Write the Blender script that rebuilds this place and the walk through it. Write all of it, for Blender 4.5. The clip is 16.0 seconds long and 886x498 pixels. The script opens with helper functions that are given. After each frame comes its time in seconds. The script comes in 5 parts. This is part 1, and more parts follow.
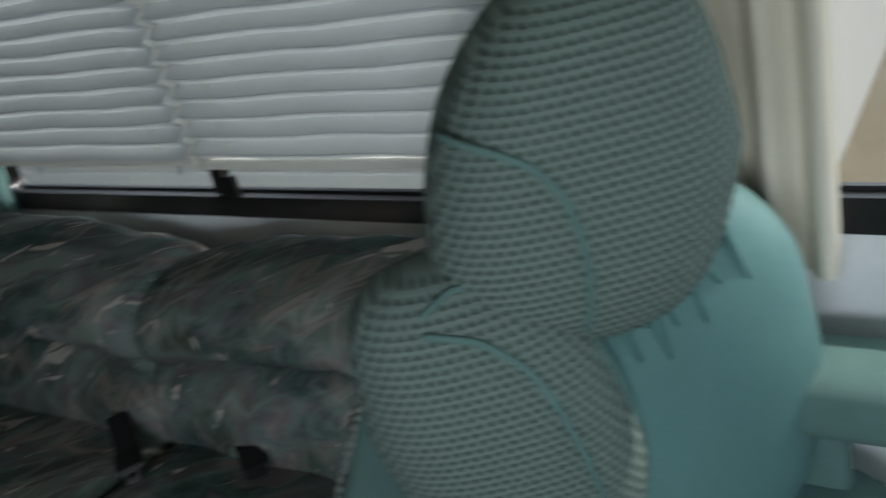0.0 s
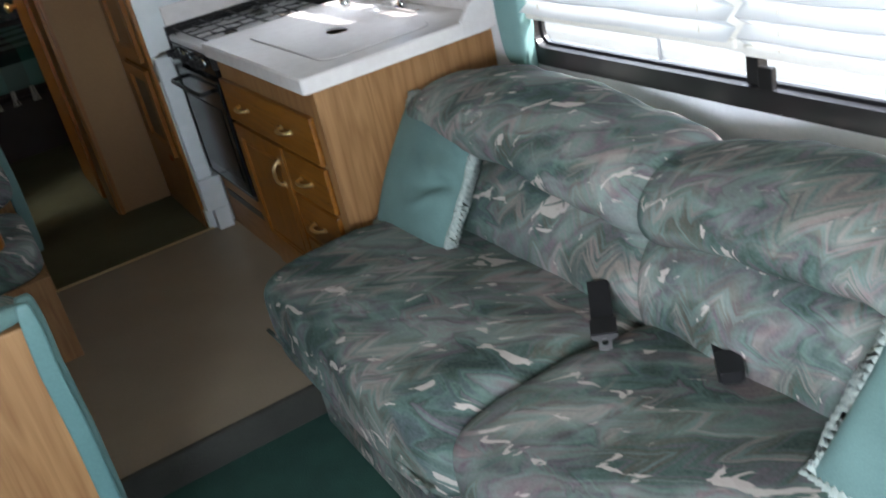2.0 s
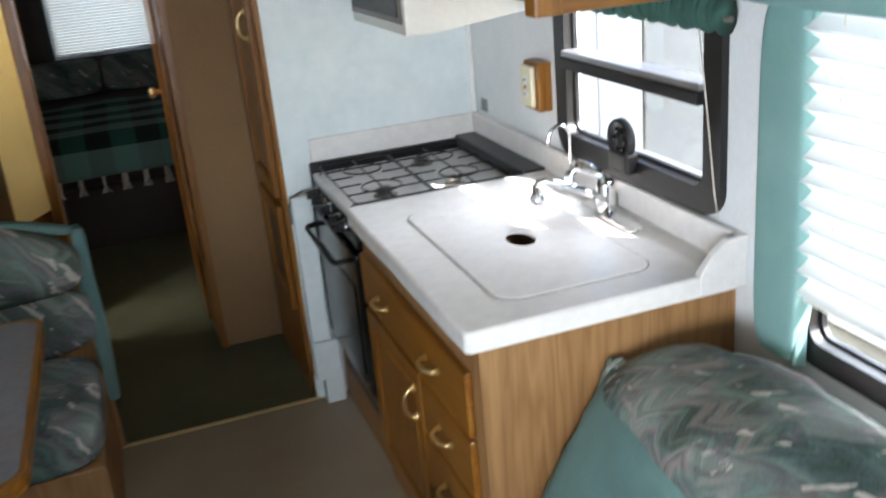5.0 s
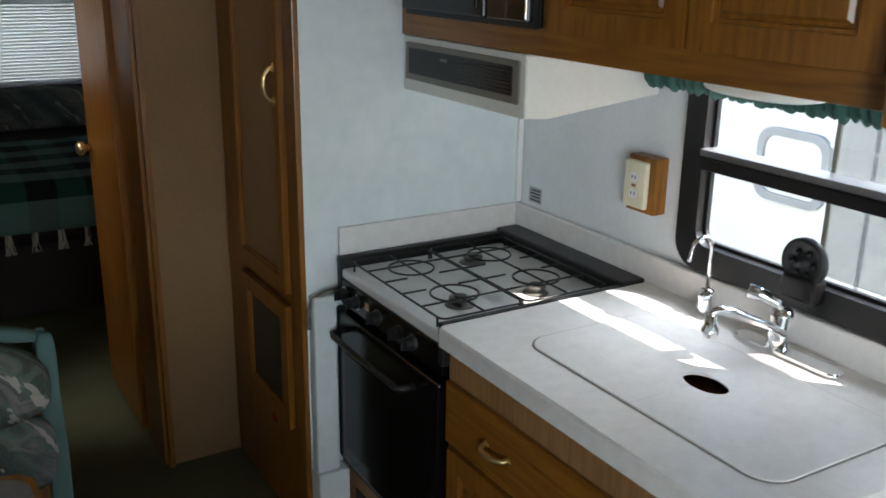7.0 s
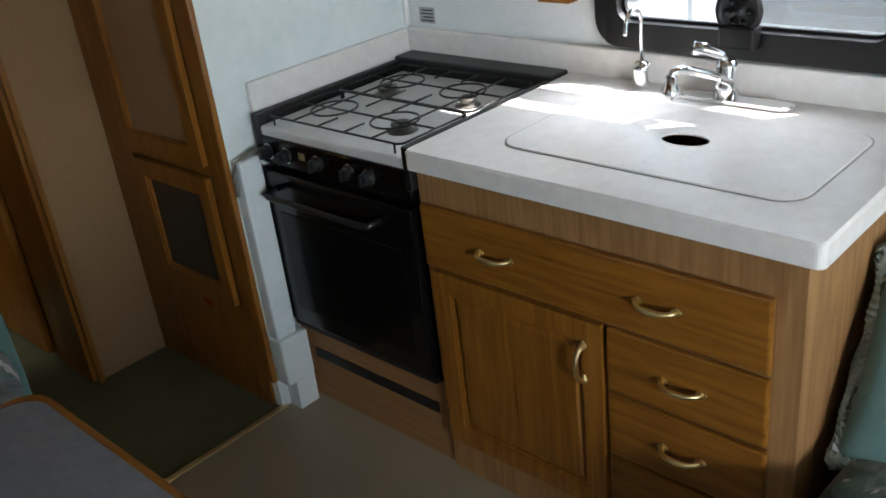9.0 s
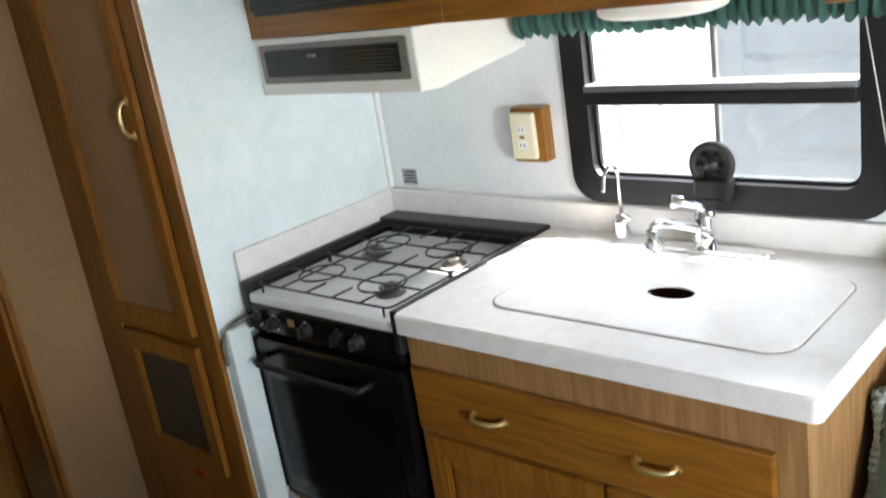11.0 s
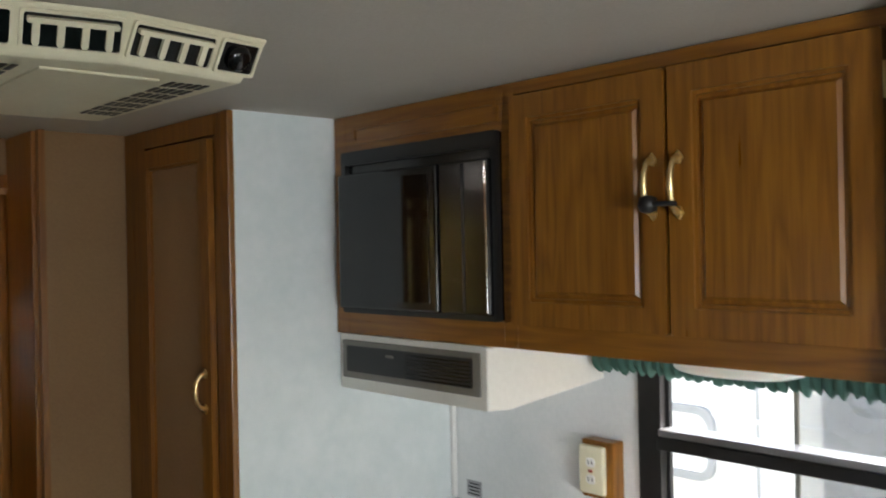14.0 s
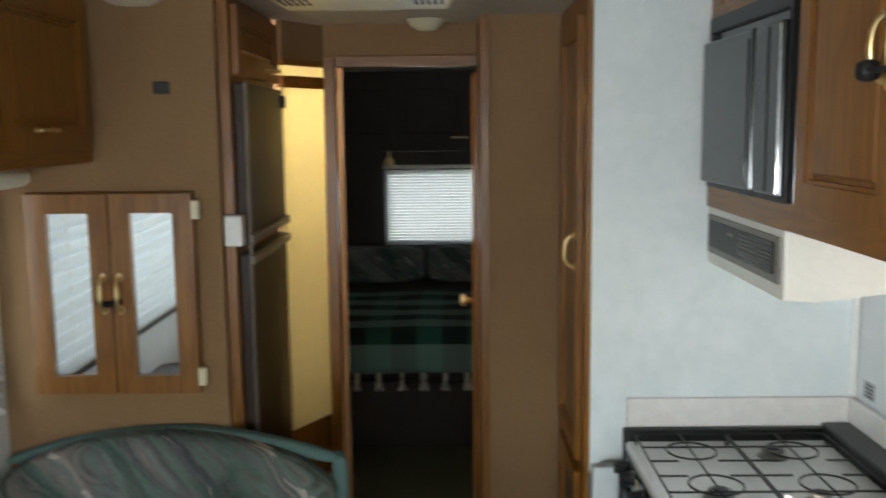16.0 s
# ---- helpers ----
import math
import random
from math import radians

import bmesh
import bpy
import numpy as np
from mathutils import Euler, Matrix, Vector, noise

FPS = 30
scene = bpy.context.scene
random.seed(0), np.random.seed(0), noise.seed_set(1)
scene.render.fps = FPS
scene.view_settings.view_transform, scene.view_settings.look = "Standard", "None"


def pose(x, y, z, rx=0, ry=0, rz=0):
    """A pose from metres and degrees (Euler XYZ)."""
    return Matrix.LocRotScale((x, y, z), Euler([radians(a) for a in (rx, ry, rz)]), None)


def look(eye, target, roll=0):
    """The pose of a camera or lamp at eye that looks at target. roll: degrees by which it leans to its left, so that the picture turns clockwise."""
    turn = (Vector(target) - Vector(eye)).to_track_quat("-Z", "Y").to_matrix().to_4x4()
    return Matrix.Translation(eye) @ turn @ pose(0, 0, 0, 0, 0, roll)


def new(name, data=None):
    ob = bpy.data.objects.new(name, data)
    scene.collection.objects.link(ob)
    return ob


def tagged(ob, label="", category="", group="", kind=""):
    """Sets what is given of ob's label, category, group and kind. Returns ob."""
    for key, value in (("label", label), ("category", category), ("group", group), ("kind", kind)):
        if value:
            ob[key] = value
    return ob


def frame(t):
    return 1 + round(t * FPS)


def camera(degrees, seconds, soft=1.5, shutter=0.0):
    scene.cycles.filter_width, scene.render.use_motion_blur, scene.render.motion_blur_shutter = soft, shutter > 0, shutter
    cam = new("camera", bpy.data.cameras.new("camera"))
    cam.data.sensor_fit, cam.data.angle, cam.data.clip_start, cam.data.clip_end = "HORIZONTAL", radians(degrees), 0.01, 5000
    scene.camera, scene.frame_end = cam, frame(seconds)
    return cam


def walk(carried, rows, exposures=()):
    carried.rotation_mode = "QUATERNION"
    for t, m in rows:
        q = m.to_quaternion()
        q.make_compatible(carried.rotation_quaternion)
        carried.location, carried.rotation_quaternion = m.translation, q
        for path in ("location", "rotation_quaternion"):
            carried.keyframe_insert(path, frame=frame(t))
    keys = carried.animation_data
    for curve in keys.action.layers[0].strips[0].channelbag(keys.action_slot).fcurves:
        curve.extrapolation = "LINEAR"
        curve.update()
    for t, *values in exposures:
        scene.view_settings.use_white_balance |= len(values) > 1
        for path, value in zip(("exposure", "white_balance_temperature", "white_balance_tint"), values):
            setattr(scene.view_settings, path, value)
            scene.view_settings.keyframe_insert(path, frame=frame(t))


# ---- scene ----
cam = camera(51.0, 16.0, 1.7, 0.5)
PATH = [
    (0, (-0.242, -4.137, 1.551), (1.212, -3.079, 0.675), -14.6),
    (0.5, (-0.284, -4.002, 1.554), (0.961, -2.697, 0.691), -12.6),
    (1, (-0.293, -3.978, 1.559), (0.7, -2.494, 0.658), -12.2),
    (1.5, (-0.341, -3.964, 1.527), (0.497, -2.407, 0.595), -13.0),
    (2, (-0.338, -3.963, 1.547), (0.428, -2.337, 0.67), -13.2),
    (2.5, (-0.331, -3.934, 1.565), (0.404, -2.24, 0.796), -12.4),
    (3, (-0.273, -3.855, 1.593), (0.379, -2.12, 0.841), -10.1),
    (3.5, (-0.201, -3.672, 1.613), (0.344, -1.912, 0.834), -6.8),
    (4, (-0.138, -3.46, 1.673), (0.311, -1.662, 0.922), -7.3),
    (4.5, (-0.104, -3.289, 1.68), (0.495, -1.523, 0.956), -10.6),
    (5, (-0.043, -3.096, 1.705), (0.541, -1.316, 1.005), -5.4),
    (5.2, (-0.021, -2.999, 1.72), (0.64, -1.222, 1.083), -3.7),
    (7.3, (-0.584, -2.202, 1.714), (0.48, -0.629, 1.088), 0.8),
    (7.5, (-0.62, -2.149, 1.682), (0.523, -0.658, 0.995), 0.3),
    (8, (-0.702, -2.087, 1.636), (0.554, -0.757, 0.828), -2.8),
    (8.2, (-0.741, -2.068, 1.623), (0.502, -0.753, 0.771), -4.3),
    (10.3, (-0.847, -2.038, 1.609), (0.435, -0.762, 0.755), -8.5),
    (10.5, (-0.831, -2.038, 1.628), (0.484, -0.745, 0.855), -8.6),
    (11, (-0.806, -2.04, 1.66), (0.571, -0.724, 1.051), -9.0),
    (11.5, (-0.797, -2.044, 1.67), (0.62, -0.72, 1.181), -7.7),
    (12, (-0.794, -2.043, 1.684), (0.651, -0.717, 1.29), -5.8),
    (12.5, (-0.795, -2.036, 1.687), (0.661, -0.696, 1.398), -3.4),
    (13, (-0.815, -2.033, 1.703), (0.639, -0.67, 1.535), -2.1),
    (13.5, (-0.79, -2.044, 1.723), (0.621, -0.628, 1.665), -1.5),
    (14, (-0.709, -2.081, 1.727), (0.61, -0.577, 1.727), -1.1),
    (14.5, (-0.446, -2.146, 1.727), (0.562, -0.418, 1.723), 1.3),
    (15, (-0.234, -2.287, 1.731), (0.491, -0.424, 1.685), -1.9),
    (15.5, (-0.113, -2.477, 1.706), (0.253, -0.528, 1.446), -0.2),
    (16, (0.058, -2.471, 1.726), (0.034, -0.489, 1.463), -0.6),
]
EXPOSURES = [(0, -0.55, 6350, 11), (0.5, 0.05, 6500, 14), (1.0, 0.75, 6350, 16), (2.0, 1.75, 6250, 18), (3.0, 2.3, 6200, 18), (4.0, 2.52, 6200, 18), (5.0, 2.3, 6350, 16), (7.5, 1.5, 6350, 13), (8.0, 1.45, 6350, 13), (10.5, 2.95, 6500, 15), (11.0, 2.7, 6550, 15), (12.5, 1.15, 6550, 13), (13.5, 1.4, 6750, 14), (14.0, 2.0, 6850, 16), (14.5, 2.25, 7000, 18), (15.0, 2.4, 7000, 17), (15.5, 2.3, 6800, 15), (16, 2.25, 6700, 13)]
walk(cam, [(t, look(eye, target, roll)) for t, eye, target, roll in PATH], EXPOSURES)

# ---- world and large lights ----
SUN_FROM = Vector((0.62, -0.65, 1.0)).normalized()
world = bpy.data.worlds.new("sky")
world.use_nodes = True
scene.world = world
wn = world.node_tree.nodes
sky = wn.new("ShaderNodeTexSky")
sky.sky_type = "NISHITA"
sky.sun_disc = False
sky.sun_elevation = math.asin(SUN_FROM.z)
sky.sun_rotation = math.atan2(SUN_FROM.x, SUN_FROM.y)
world.node_tree.links.new(sky.outputs[0], wn["Background"].inputs[0])
wn["Background"].inputs[1].default_value = 0.15

sun_data = bpy.data.lights.new("sun", "SUN")
sun_data.energy, sun_data.angle, sun_data.color = 5.0, radians(0.6), (1.0, 0.95, 0.87)
sun = new("sun", sun_data)
sun.matrix_world = look(SUN_FROM * 20, (0, 0, 0))


def window_light(name, eye, target, w, h, energy, color=(0.86, 0.94, 1.0), spread=180):
    """An added area lamp standing in for daylight, at or beyond an opening."""
    d = bpy.data.lights.new(name, "AREA")
    d.shape, d.size, d.size_y, d.energy, d.color = "RECTANGLE", w, h, energy, color
    d.spread = radians(spread)
    ob = new(name, d)
    ob.matrix_world = look(eye, target)
    return ob


window_light("windshield_daylight", (0, -5.7, 1.2), (0, 0, 0.9), 1.9, 0.6, 7)
window_light("dinette_window_daylight", (-1.4, -1.0, 1.3), (0, -1.0, 0.8), 1.9, 0.7, 4.2)
# added fill outside, above the galley window and out of sight through it
window_light("galley_sky_fill", (1.95, -1.2, 2.25), (1.0, -1.0, 1.2), 1.4, 0.9, 40)
window_light("cab_side_window_daylight", (1.32, -4.4, 1.2), (0, -4.2, 0.9), 1.3, 0.7, 9)
# added fill from the unseen driver's side, aimed at the sofa back
window_light("driver_side_fill", (-1.4, -4.25, 1.24), (1.1, -2.8, 0.9), 1.2, 0.45, 22, spread=140)
window_light("bedroom_window_daylight", (0.03, 4.4, 1.2), (0, 0, 1.0), 1.2, 0.6, 5.5)
# added lamp under the bath ceiling behind door_2; no skylight is built
window_light("bath_skylight_daylight", (-0.85, 0.98, 2.06), (-0.7, 0.95, 0.8), 0.35, 0.35, 3.2, (1.0, 0.98, 0.92))

# ---- materials ----


def srgb(code):
    v = [int(code[i:i + 2], 16) / 255 for i in (0, 2, 4)]
    return tuple((c / 12.92 if c < 0.04045 else ((c + 0.055) / 1.055) ** 2.4) for c in v) + (1.0,)


class Mat:
    """A small node builder round one Principled material."""

    def __init__(self, name, rough=0.6, metal=0.0, color=None):
        self.m = bpy.data.materials.new(name)
        self.m.use_nodes = True
        self.nt = self.m.node_tree
        self.b = self.nt.nodes["Principled BSDF"]
        self.b.inputs["Roughness"].default_value = rough
        self.b.inputs["Metallic"].default_value = metal
        if color:
            self.b.inputs["Base Color"].default_value = color
        self.co = self.nt.nodes.new("ShaderNodeTexCoord").outputs["Object"]

    def node(self, kind, **props):
        n = self.nt.nodes.new("ShaderNode" + kind)
        for k, v in props.items():
            if k in n.inputs:
                self.put(n.inputs[k], v)
            else:
                setattr(n, k, v)
        return n

    def put(self, sock, v):
        if isinstance(v, bpy.types.NodeSocket):
            self.nt.links.new(v, sock)
        else:
            sock.default_value = v

    def scaled(self, sx, sy, sz, rot=(0, 0, 0)):
        n = self.node("Mapping")
        n.inputs["Scale"].default_value = (sx, sy, sz)
        n.inputs["Rotation"].default_value = rot
        self.put(n.inputs["Vector"], self.co)
        return n.outputs[0]

    def noise(self, co, scale, detail=4.0, rough=0.55):
        n = self.node("TexNoise", Scale=scale, Detail=detail, Roughness=rough)
        self.put(n.inputs["Vector"], co)
        return n.outputs["Fac"]

    def ramp(self, fac, stops, interp="LINEAR"):
        n = self.node("ValToRGB")
        r = n.color_ramp
        r.interpolation = interp
        while len(r.elements) < len(stops):
            r.elements.new(0.5)
        for e, (p, c) in zip(r.elements, stops):
            e.position, e.color = p, c
        self.put(n.inputs[0], fac)
        return n.outputs[0]

    def mix(self, fac, a, b, blend="MIX"):
        n = self.node("Mix", data_type="RGBA", blend_type=blend)
        self.put(n.inputs[0], fac)
        self.put(n.inputs[6], a)
        self.put(n.inputs[7], b)
        return n.outputs[2]

    def math(self, op, a, b=0.0, c=0.0):
        n = self.node("Math", operation=op)
        for i, v in enumerate((a, b, c)):
            self.put(n.inputs[i], v)
        return n.outputs[0]

    def xyz(self, co):
        n = self.node("SeparateXYZ")
        self.put(n.inputs[0], co)
        return n.outputs

    def base(self, v):
        self.put(self.b.inputs["Base Color"], v)
        return self

    def rough(self, v):
        self.put(self.b.inputs["Roughness"], v)
        return self

    def bump(self, h, strength=0.3, dist=0.002):
        n = self.node("Bump", Strength=strength, Distance=dist)
        self.put(n.inputs["Height"], h)
        self.put(self.b.inputs["Normal"], n.outputs[0])
        return self


def oak(name, dark, light, rough=0.38, axis="z", tone=0.5, figure=0.42):
    m = Mat(name, rough)
    s = {"z": (9, 9, 0.9), "y": (9, 0.9, 9), "x": (0.9, 9, 9)}[axis]
    f = {"z": (90, 90, 3), "y": (90, 3, 90), "x": (3, 90, 90)}[axis]
    co = m.scaled(*s)
    warp = m.noise(co, 1.0, 3.0)
    rings = m.math("FRACT", m.math("MULTIPLY", warp, 9.0))
    rings = m.math("ABSOLUTE", m.math("SUBTRACT", rings, 0.5))
    pores = m.noise(m.scaled(*f), 1.0, 3.0, 0.7)
    fac = m.math("ADD", m.math("MULTIPLY", rings, figure), m.math("MULTIPLY", pores, 0.62))
    col = m.ramp(fac, [(0.18, srgb(dark)), (0.72, srgb(light))])
    blot = m.noise(m.scaled(2, 2, 2), 1.0, 2.0)
    m.base(m.mix(m.math("MULTIPLY", blot, tone), col, srgb(dark)))
    m.rough(m.math("ADD", m.math("MULTIPLY", pores, 0.25), rough - 0.1))
    return m.bump(pores, 0.12, 0.001).m


OAK = oak("varnished_oak", "6c4011", "ab7328", 0.30)
OAK_LONG = oak("varnished_oak_long", "6c4011", "ab7328", 0.30, "y")
OAK_ACROSS = oak("varnished_oak_across", "6c4011", "ab7328", 0.30, "x")
OAK_VINYL = oak("oak_print_panel", "7f5832", "ad8455", 0.5, "z", 0.4, 0.58)
OAK_VINYL_LONG = oak("oak_print_panel_long", "87603a", "ad8455", 0.5, "y")


def blotchy(name, a, b, rough, scale=3.0, fine=60.0, bump=0.1, dist=0.001):
    m = Mat(name, rough)
    n1, n2 = m.noise(m.scaled(1, 1, 1), scale, 4.0), m.noise(m.scaled(1, 1, 1), fine, 3.0)
    m.base(m.ramp(m.math("ADD", m.math("MULTIPLY", n1, 0.65), m.math("MULTIPLY", n2, 0.35)), [(0.3, srgb(a)), (0.7, srgb(b))]))
    return m.bump(n2, bump, dist).m


WALLPAPER = blotchy("pale_marbled_wallboard", "d6e1e1", "eaf0f0", 0.55, 6.0, 26.0, 0.03)
WALL_TAN = blotchy("tan_fabric_wallboard", "866748", "9a7a54", 0.85, 2.0, 140.0, 0.25)
WALL_SIDE = blotchy("pale_wall_vinyl", "dce1e1", "eef0f0", 0.7, 4.0, 90.0)
CEILING = blotchy("padded_ceiling_vinyl", "b9b2a6", "c9c3b8", 0.8, 1.5, 150.0, 0.2)
VINYL_FLOOR = blotchy("beige_vinyl_floor", "8f8470", "a1957f", 0.45, 2.5, 120.0)
CARPET_GREEN = blotchy("dark_green_carpet", "1d4038", "2f5a4e", 0.95, 6.0, 260.0, 0.9, 0.006)
CARPET_HALL = blotchy("olive_green_carpet", "4f5238", "686a4c", 0.95, 3.0, 260.0, 0.9, 0.006)
LAMINATE = blotchy("white_counter_laminate", "dedad5", "edeae6", 0.22, 30.0, 220.0, 0.02)
BLACK_ENAMEL = Mat("black_enamel", 0.16, 0.0, srgb("0d0d0e")).m
BLACK_SATIN = blotchy("black_satin_plastic", "101011", "1b1b1c", 0.42, 8.0, 120.0)
BLACK_FRAME = blotchy("black_painted_aluminium", "0d0c0c", "191717", 0.38, 6.0, 90.0)
SMOKED = Mat("smoked_glass_door", 0.06, 0.0, srgb("0a0a0b")).m
OVEN_GLASS = Mat("tinted_oven_glass", 0.2, 0.0, srgb("080808")).m
OVEN_GLASS.node_tree.nodes["Principled BSDF"].inputs["Specular IOR Level"].default_value = 0.25
CHROME = Mat("chrome", 0.08, 1.0, (0.86, 0.87, 0.88, 1)).m
STEEL = blotchy("brushed_stainless_steel", "9a9a9c", "c2c2c4", 0.3, 3.0, 160.0)
STEEL.node_tree.nodes["Principled BSDF"].inputs["Metallic"].default_value = 0.85
BRASS = Mat("polished_brass", 0.3, 1.0, (0.88, 0.69, 0.34, 1)).m
IVORY = blotchy("ivory_plastic", "d8d2b4", "e6e0c4", 0.45, 5.0, 90.0)
HOOD_WHITE = blotchy("white_enamel", "dcdad0", "e9e7de", 0.35, 3.0, 80.0)
TEAL = blotchy("teal_velour", "4e6965", "64837e", 0.92, 6.0, 300.0, 0.4, 0.002)
TEAL_CURTAIN = blotchy("teal_curtain_cloth", "6c9490", "82a5a0", 0.9, 6.0, 300.0, 0.3)
TEAL_TRIM = blotchy("teal_twisted_cord", "7f8f88", "b3bdb5", 0.95, 90.0, 300.0, 0.8, 0.003)
SATIN = blotchy("pale_teal_satin", "4f7472", "618684", 0.5, 3.0, 120.0, 0.15)
CREAM_CLOTH = blotchy("cream_curtain_cloth", "c9c2b0", "dcd6c6", 0.9, 3.0, 200.0, 0.3)
CREAM_DOOR = blotchy("cream_yellow_translucent_panel", "e8deac", "efe7bf", 0.55, 2.0, 60.0)
# translucent mix, so the panel glows from the added bath lamp behind it
cream_nodes = CREAM_DOOR.node_tree
cream_soak = cream_nodes.nodes.new("ShaderNodeBsdfTranslucent")
cream_soak.inputs[0].default_value = srgb("efe5b8")
cream_mix = cream_nodes.nodes.new("ShaderNodeMixShader")
cream_mix.inputs[0].default_value = 0.6
cream_nodes.links.new(cream_nodes.nodes["Principled BSDF"].outputs[0], cream_mix.inputs[1])
cream_nodes.links.new(cream_soak.outputs[0], cream_mix.inputs[2])
cream_nodes.links.new(cream_mix.outputs[0], cream_nodes.nodes["Material Output"].inputs["Surface"])
GREY_TOP = blotchy("grey_table_laminate", "6d6f76", "7f8188", 0.4, 40.0, 240.0)
RUBBER = blotchy("black_webbing", "0c0c0d", "161617", 0.8, 20.0, 300.0, 0.5)
# one dark brown shared by the bedroom's end wall, bed base, mattress and cabinets
DARK_BROWN = blotchy("dark_brown_bedroom", "2b2019", "3d2f25", 0.6, 3.0, 120.0)
FRIDGE_FACE = blotchy("dark_brown_fridge_panel", "2b1c14", "3b281d", 0.42, 3.0, 120.0)
FRIDGE_FACE.node_tree.nodes["Principled BSDF"].inputs["Specular IOR Level"].default_value = 0.3
GREY_METAL = blotchy("grey_aluminium_trim", "6b675f", "837f76", 0.4, 5.0, 120.0)
SHOWN_WHITE = blotchy("white_plastic", "e4e4e0", "efefec", 0.4, 5.0, 90.0)
DIRT_GROUND = blotchy("dusty_gravel_ground", "8d8270", "a89d89", 0.95, 0.8, 30.0, 0.8, 0.01)
TRAILER_WHITE = blotchy("white_trailer_skin", "dcdcda", "ecece9", 0.4, 0.6, 30.0)
TRAILER_GREY = blotchy("grey_trailer_skin", "8d8f92", "a1a3a6", 0.5, 0.6, 30.0)
BURNER = blotchy("tarnished_burner_alloy", "4c4a45", "827f78", 0.4, 20.0, 200.0)
CERAMIC = blotchy("white_stove_enamel", "d8d8d7", "ebebea", 0.2, 9.0, 120.0)
GOLD_BAR = Mat("brushed_brass_threshold", 0.35, 1.0, (0.74, 0.62, 0.36, 1)).m


def sofa_fabric():
    """Painterly tapestry: jagged brush strokes of green, slate, mauve, brown and cream."""
    m = Mat("patterned_tapestry", 0.95)
    m.b.inputs["Specular IOR Level"].default_value = 0.15
    co = m.scaled(1, 1, 1)
    warp = m.node("TexNoise", Scale=6.0, Detail=3.0)
    m.put(warp.inputs["Vector"], co)
    off = m.node("VectorMath", operation="MULTIPLY_ADD")
    m.put(off.inputs[0], warp.outputs["Color"])
    off.inputs[1].default_value = (0.06, 0.06, 0.06)
    m.put(off.inputs[2], co)
    p = m.xyz(off.outputs[0])
    u = m.math("ADD", p[1], m.math("MULTIPLY", p[0], 0.5))
    w = m.math("ADD", m.math("ADD", p[2], p[0]), m.math("MULTIPLY", p[1], 0.25))
    zig = m.math("MULTIPLY", m.math("PINGPONG", u, 0.05), 1.6)

    def strokes(a, b, seed, detail, distort):
        v = m.node("CombineXYZ")
        m.put(v.inputs[0], a)
        m.put(v.inputs[1], b)
        v.inputs[2].default_value = seed
        n = m.node("TexNoise", Scale=1.0, Detail=detail, Distortion=distort)
        m.put(n.inputs["Vector"], v.outputs[0])
        return m.math("MULTIPLY_ADD", m.math("SUBTRACT", n.outputs["Fac"], 0.5), 2.5, 0.5)

    jag = strokes(m.math("MULTIPLY", u, 2.6), m.math("MULTIPLY", m.math("ADD", w, zig), 9.5), 3.0, 4.0, 0.6)
    sweep = strokes(m.math("MULTIPLY", m.math("SUBTRACT", m.math("ADD", u, m.math("MULTIPLY", m.math("PINGPONG", w, 0.06), 1.1)), w), 7.0), m.math("MULTIPLY", m.math("ADD", u, w), 3.2), 8.0, 4.0, 0.6)
    where = m.ramp(m.noise(co, 4.2, 1.0), [(0.45, (0, 0, 0, 1)), (0.53, (1, 1, 1, 1))])
    deep = [(0.04, srgb("21332f")), (0.2, srgb("3c574f")), (0.3, srgb("4d5a5f")), (0.4, srgb("5c7a70")), (0.5, srgb("3b504a")), (0.58, srgb("6e616c")), (0.66, srgb("70867e")), (0.78, srgb("75666a")), (0.95, srgb("a8998f"))]
    warm = [(0.04, srgb("263630")), (0.24, srgb("4b655d")), (0.34, srgb("685b63")), (0.44, srgb("456258")), (0.53, srgb("5b5146")), (0.6, srgb("678079")), (0.7, srgb("9a8a84")), (0.8, srgb("475b56")), (0.92, srgb("998d83"))]
    col = m.mix(where, m.ramp(sweep, deep), m.ramp(jag, warm))
    wash = strokes(m.math("MULTIPLY", u, 5.0), m.math("MULTIPLY", w, 5.0), 21.0, 1.0, 0.3)
    col = m.mix(0.42, col, m.ramp(wash, [(0.2, srgb("1f2a24")), (0.42, srgb("46594f")), (0.55, srgb("74857d")), (0.66, srgb("6e6064")), (0.8, srgb("93a096"))]))
    # scattered cream flecks with jagged ends
    fleck = strokes(m.math("MULTIPLY", m.math("ADD", u, zig), 11.0), m.math("MULTIPLY", w, 13.0), 40.0, 3.0, 0.5)
    col = m.mix(m.math("MULTIPLY", m.ramp(fleck, [(0.84, (0, 0, 0, 1)), (0.87, (1, 1, 1, 1))]), 0.6), col, srgb("d6cabf"))
    grain = m.noise(co, 150.0, 2.0)
    col = m.mix(1.0, col, (0.96, 0.93, 0.93, 1.0), "MULTIPLY")
    m.base(m.mix(0.09, col, m.ramp(grain, [(0.3, srgb("2f403c")), (0.7, srgb("a2aaa4"))])))
    return m.bump(m.noise(co, 320.0, 2.0), 0.35, 0.002).m


TAPESTRY = sofa_fabric()


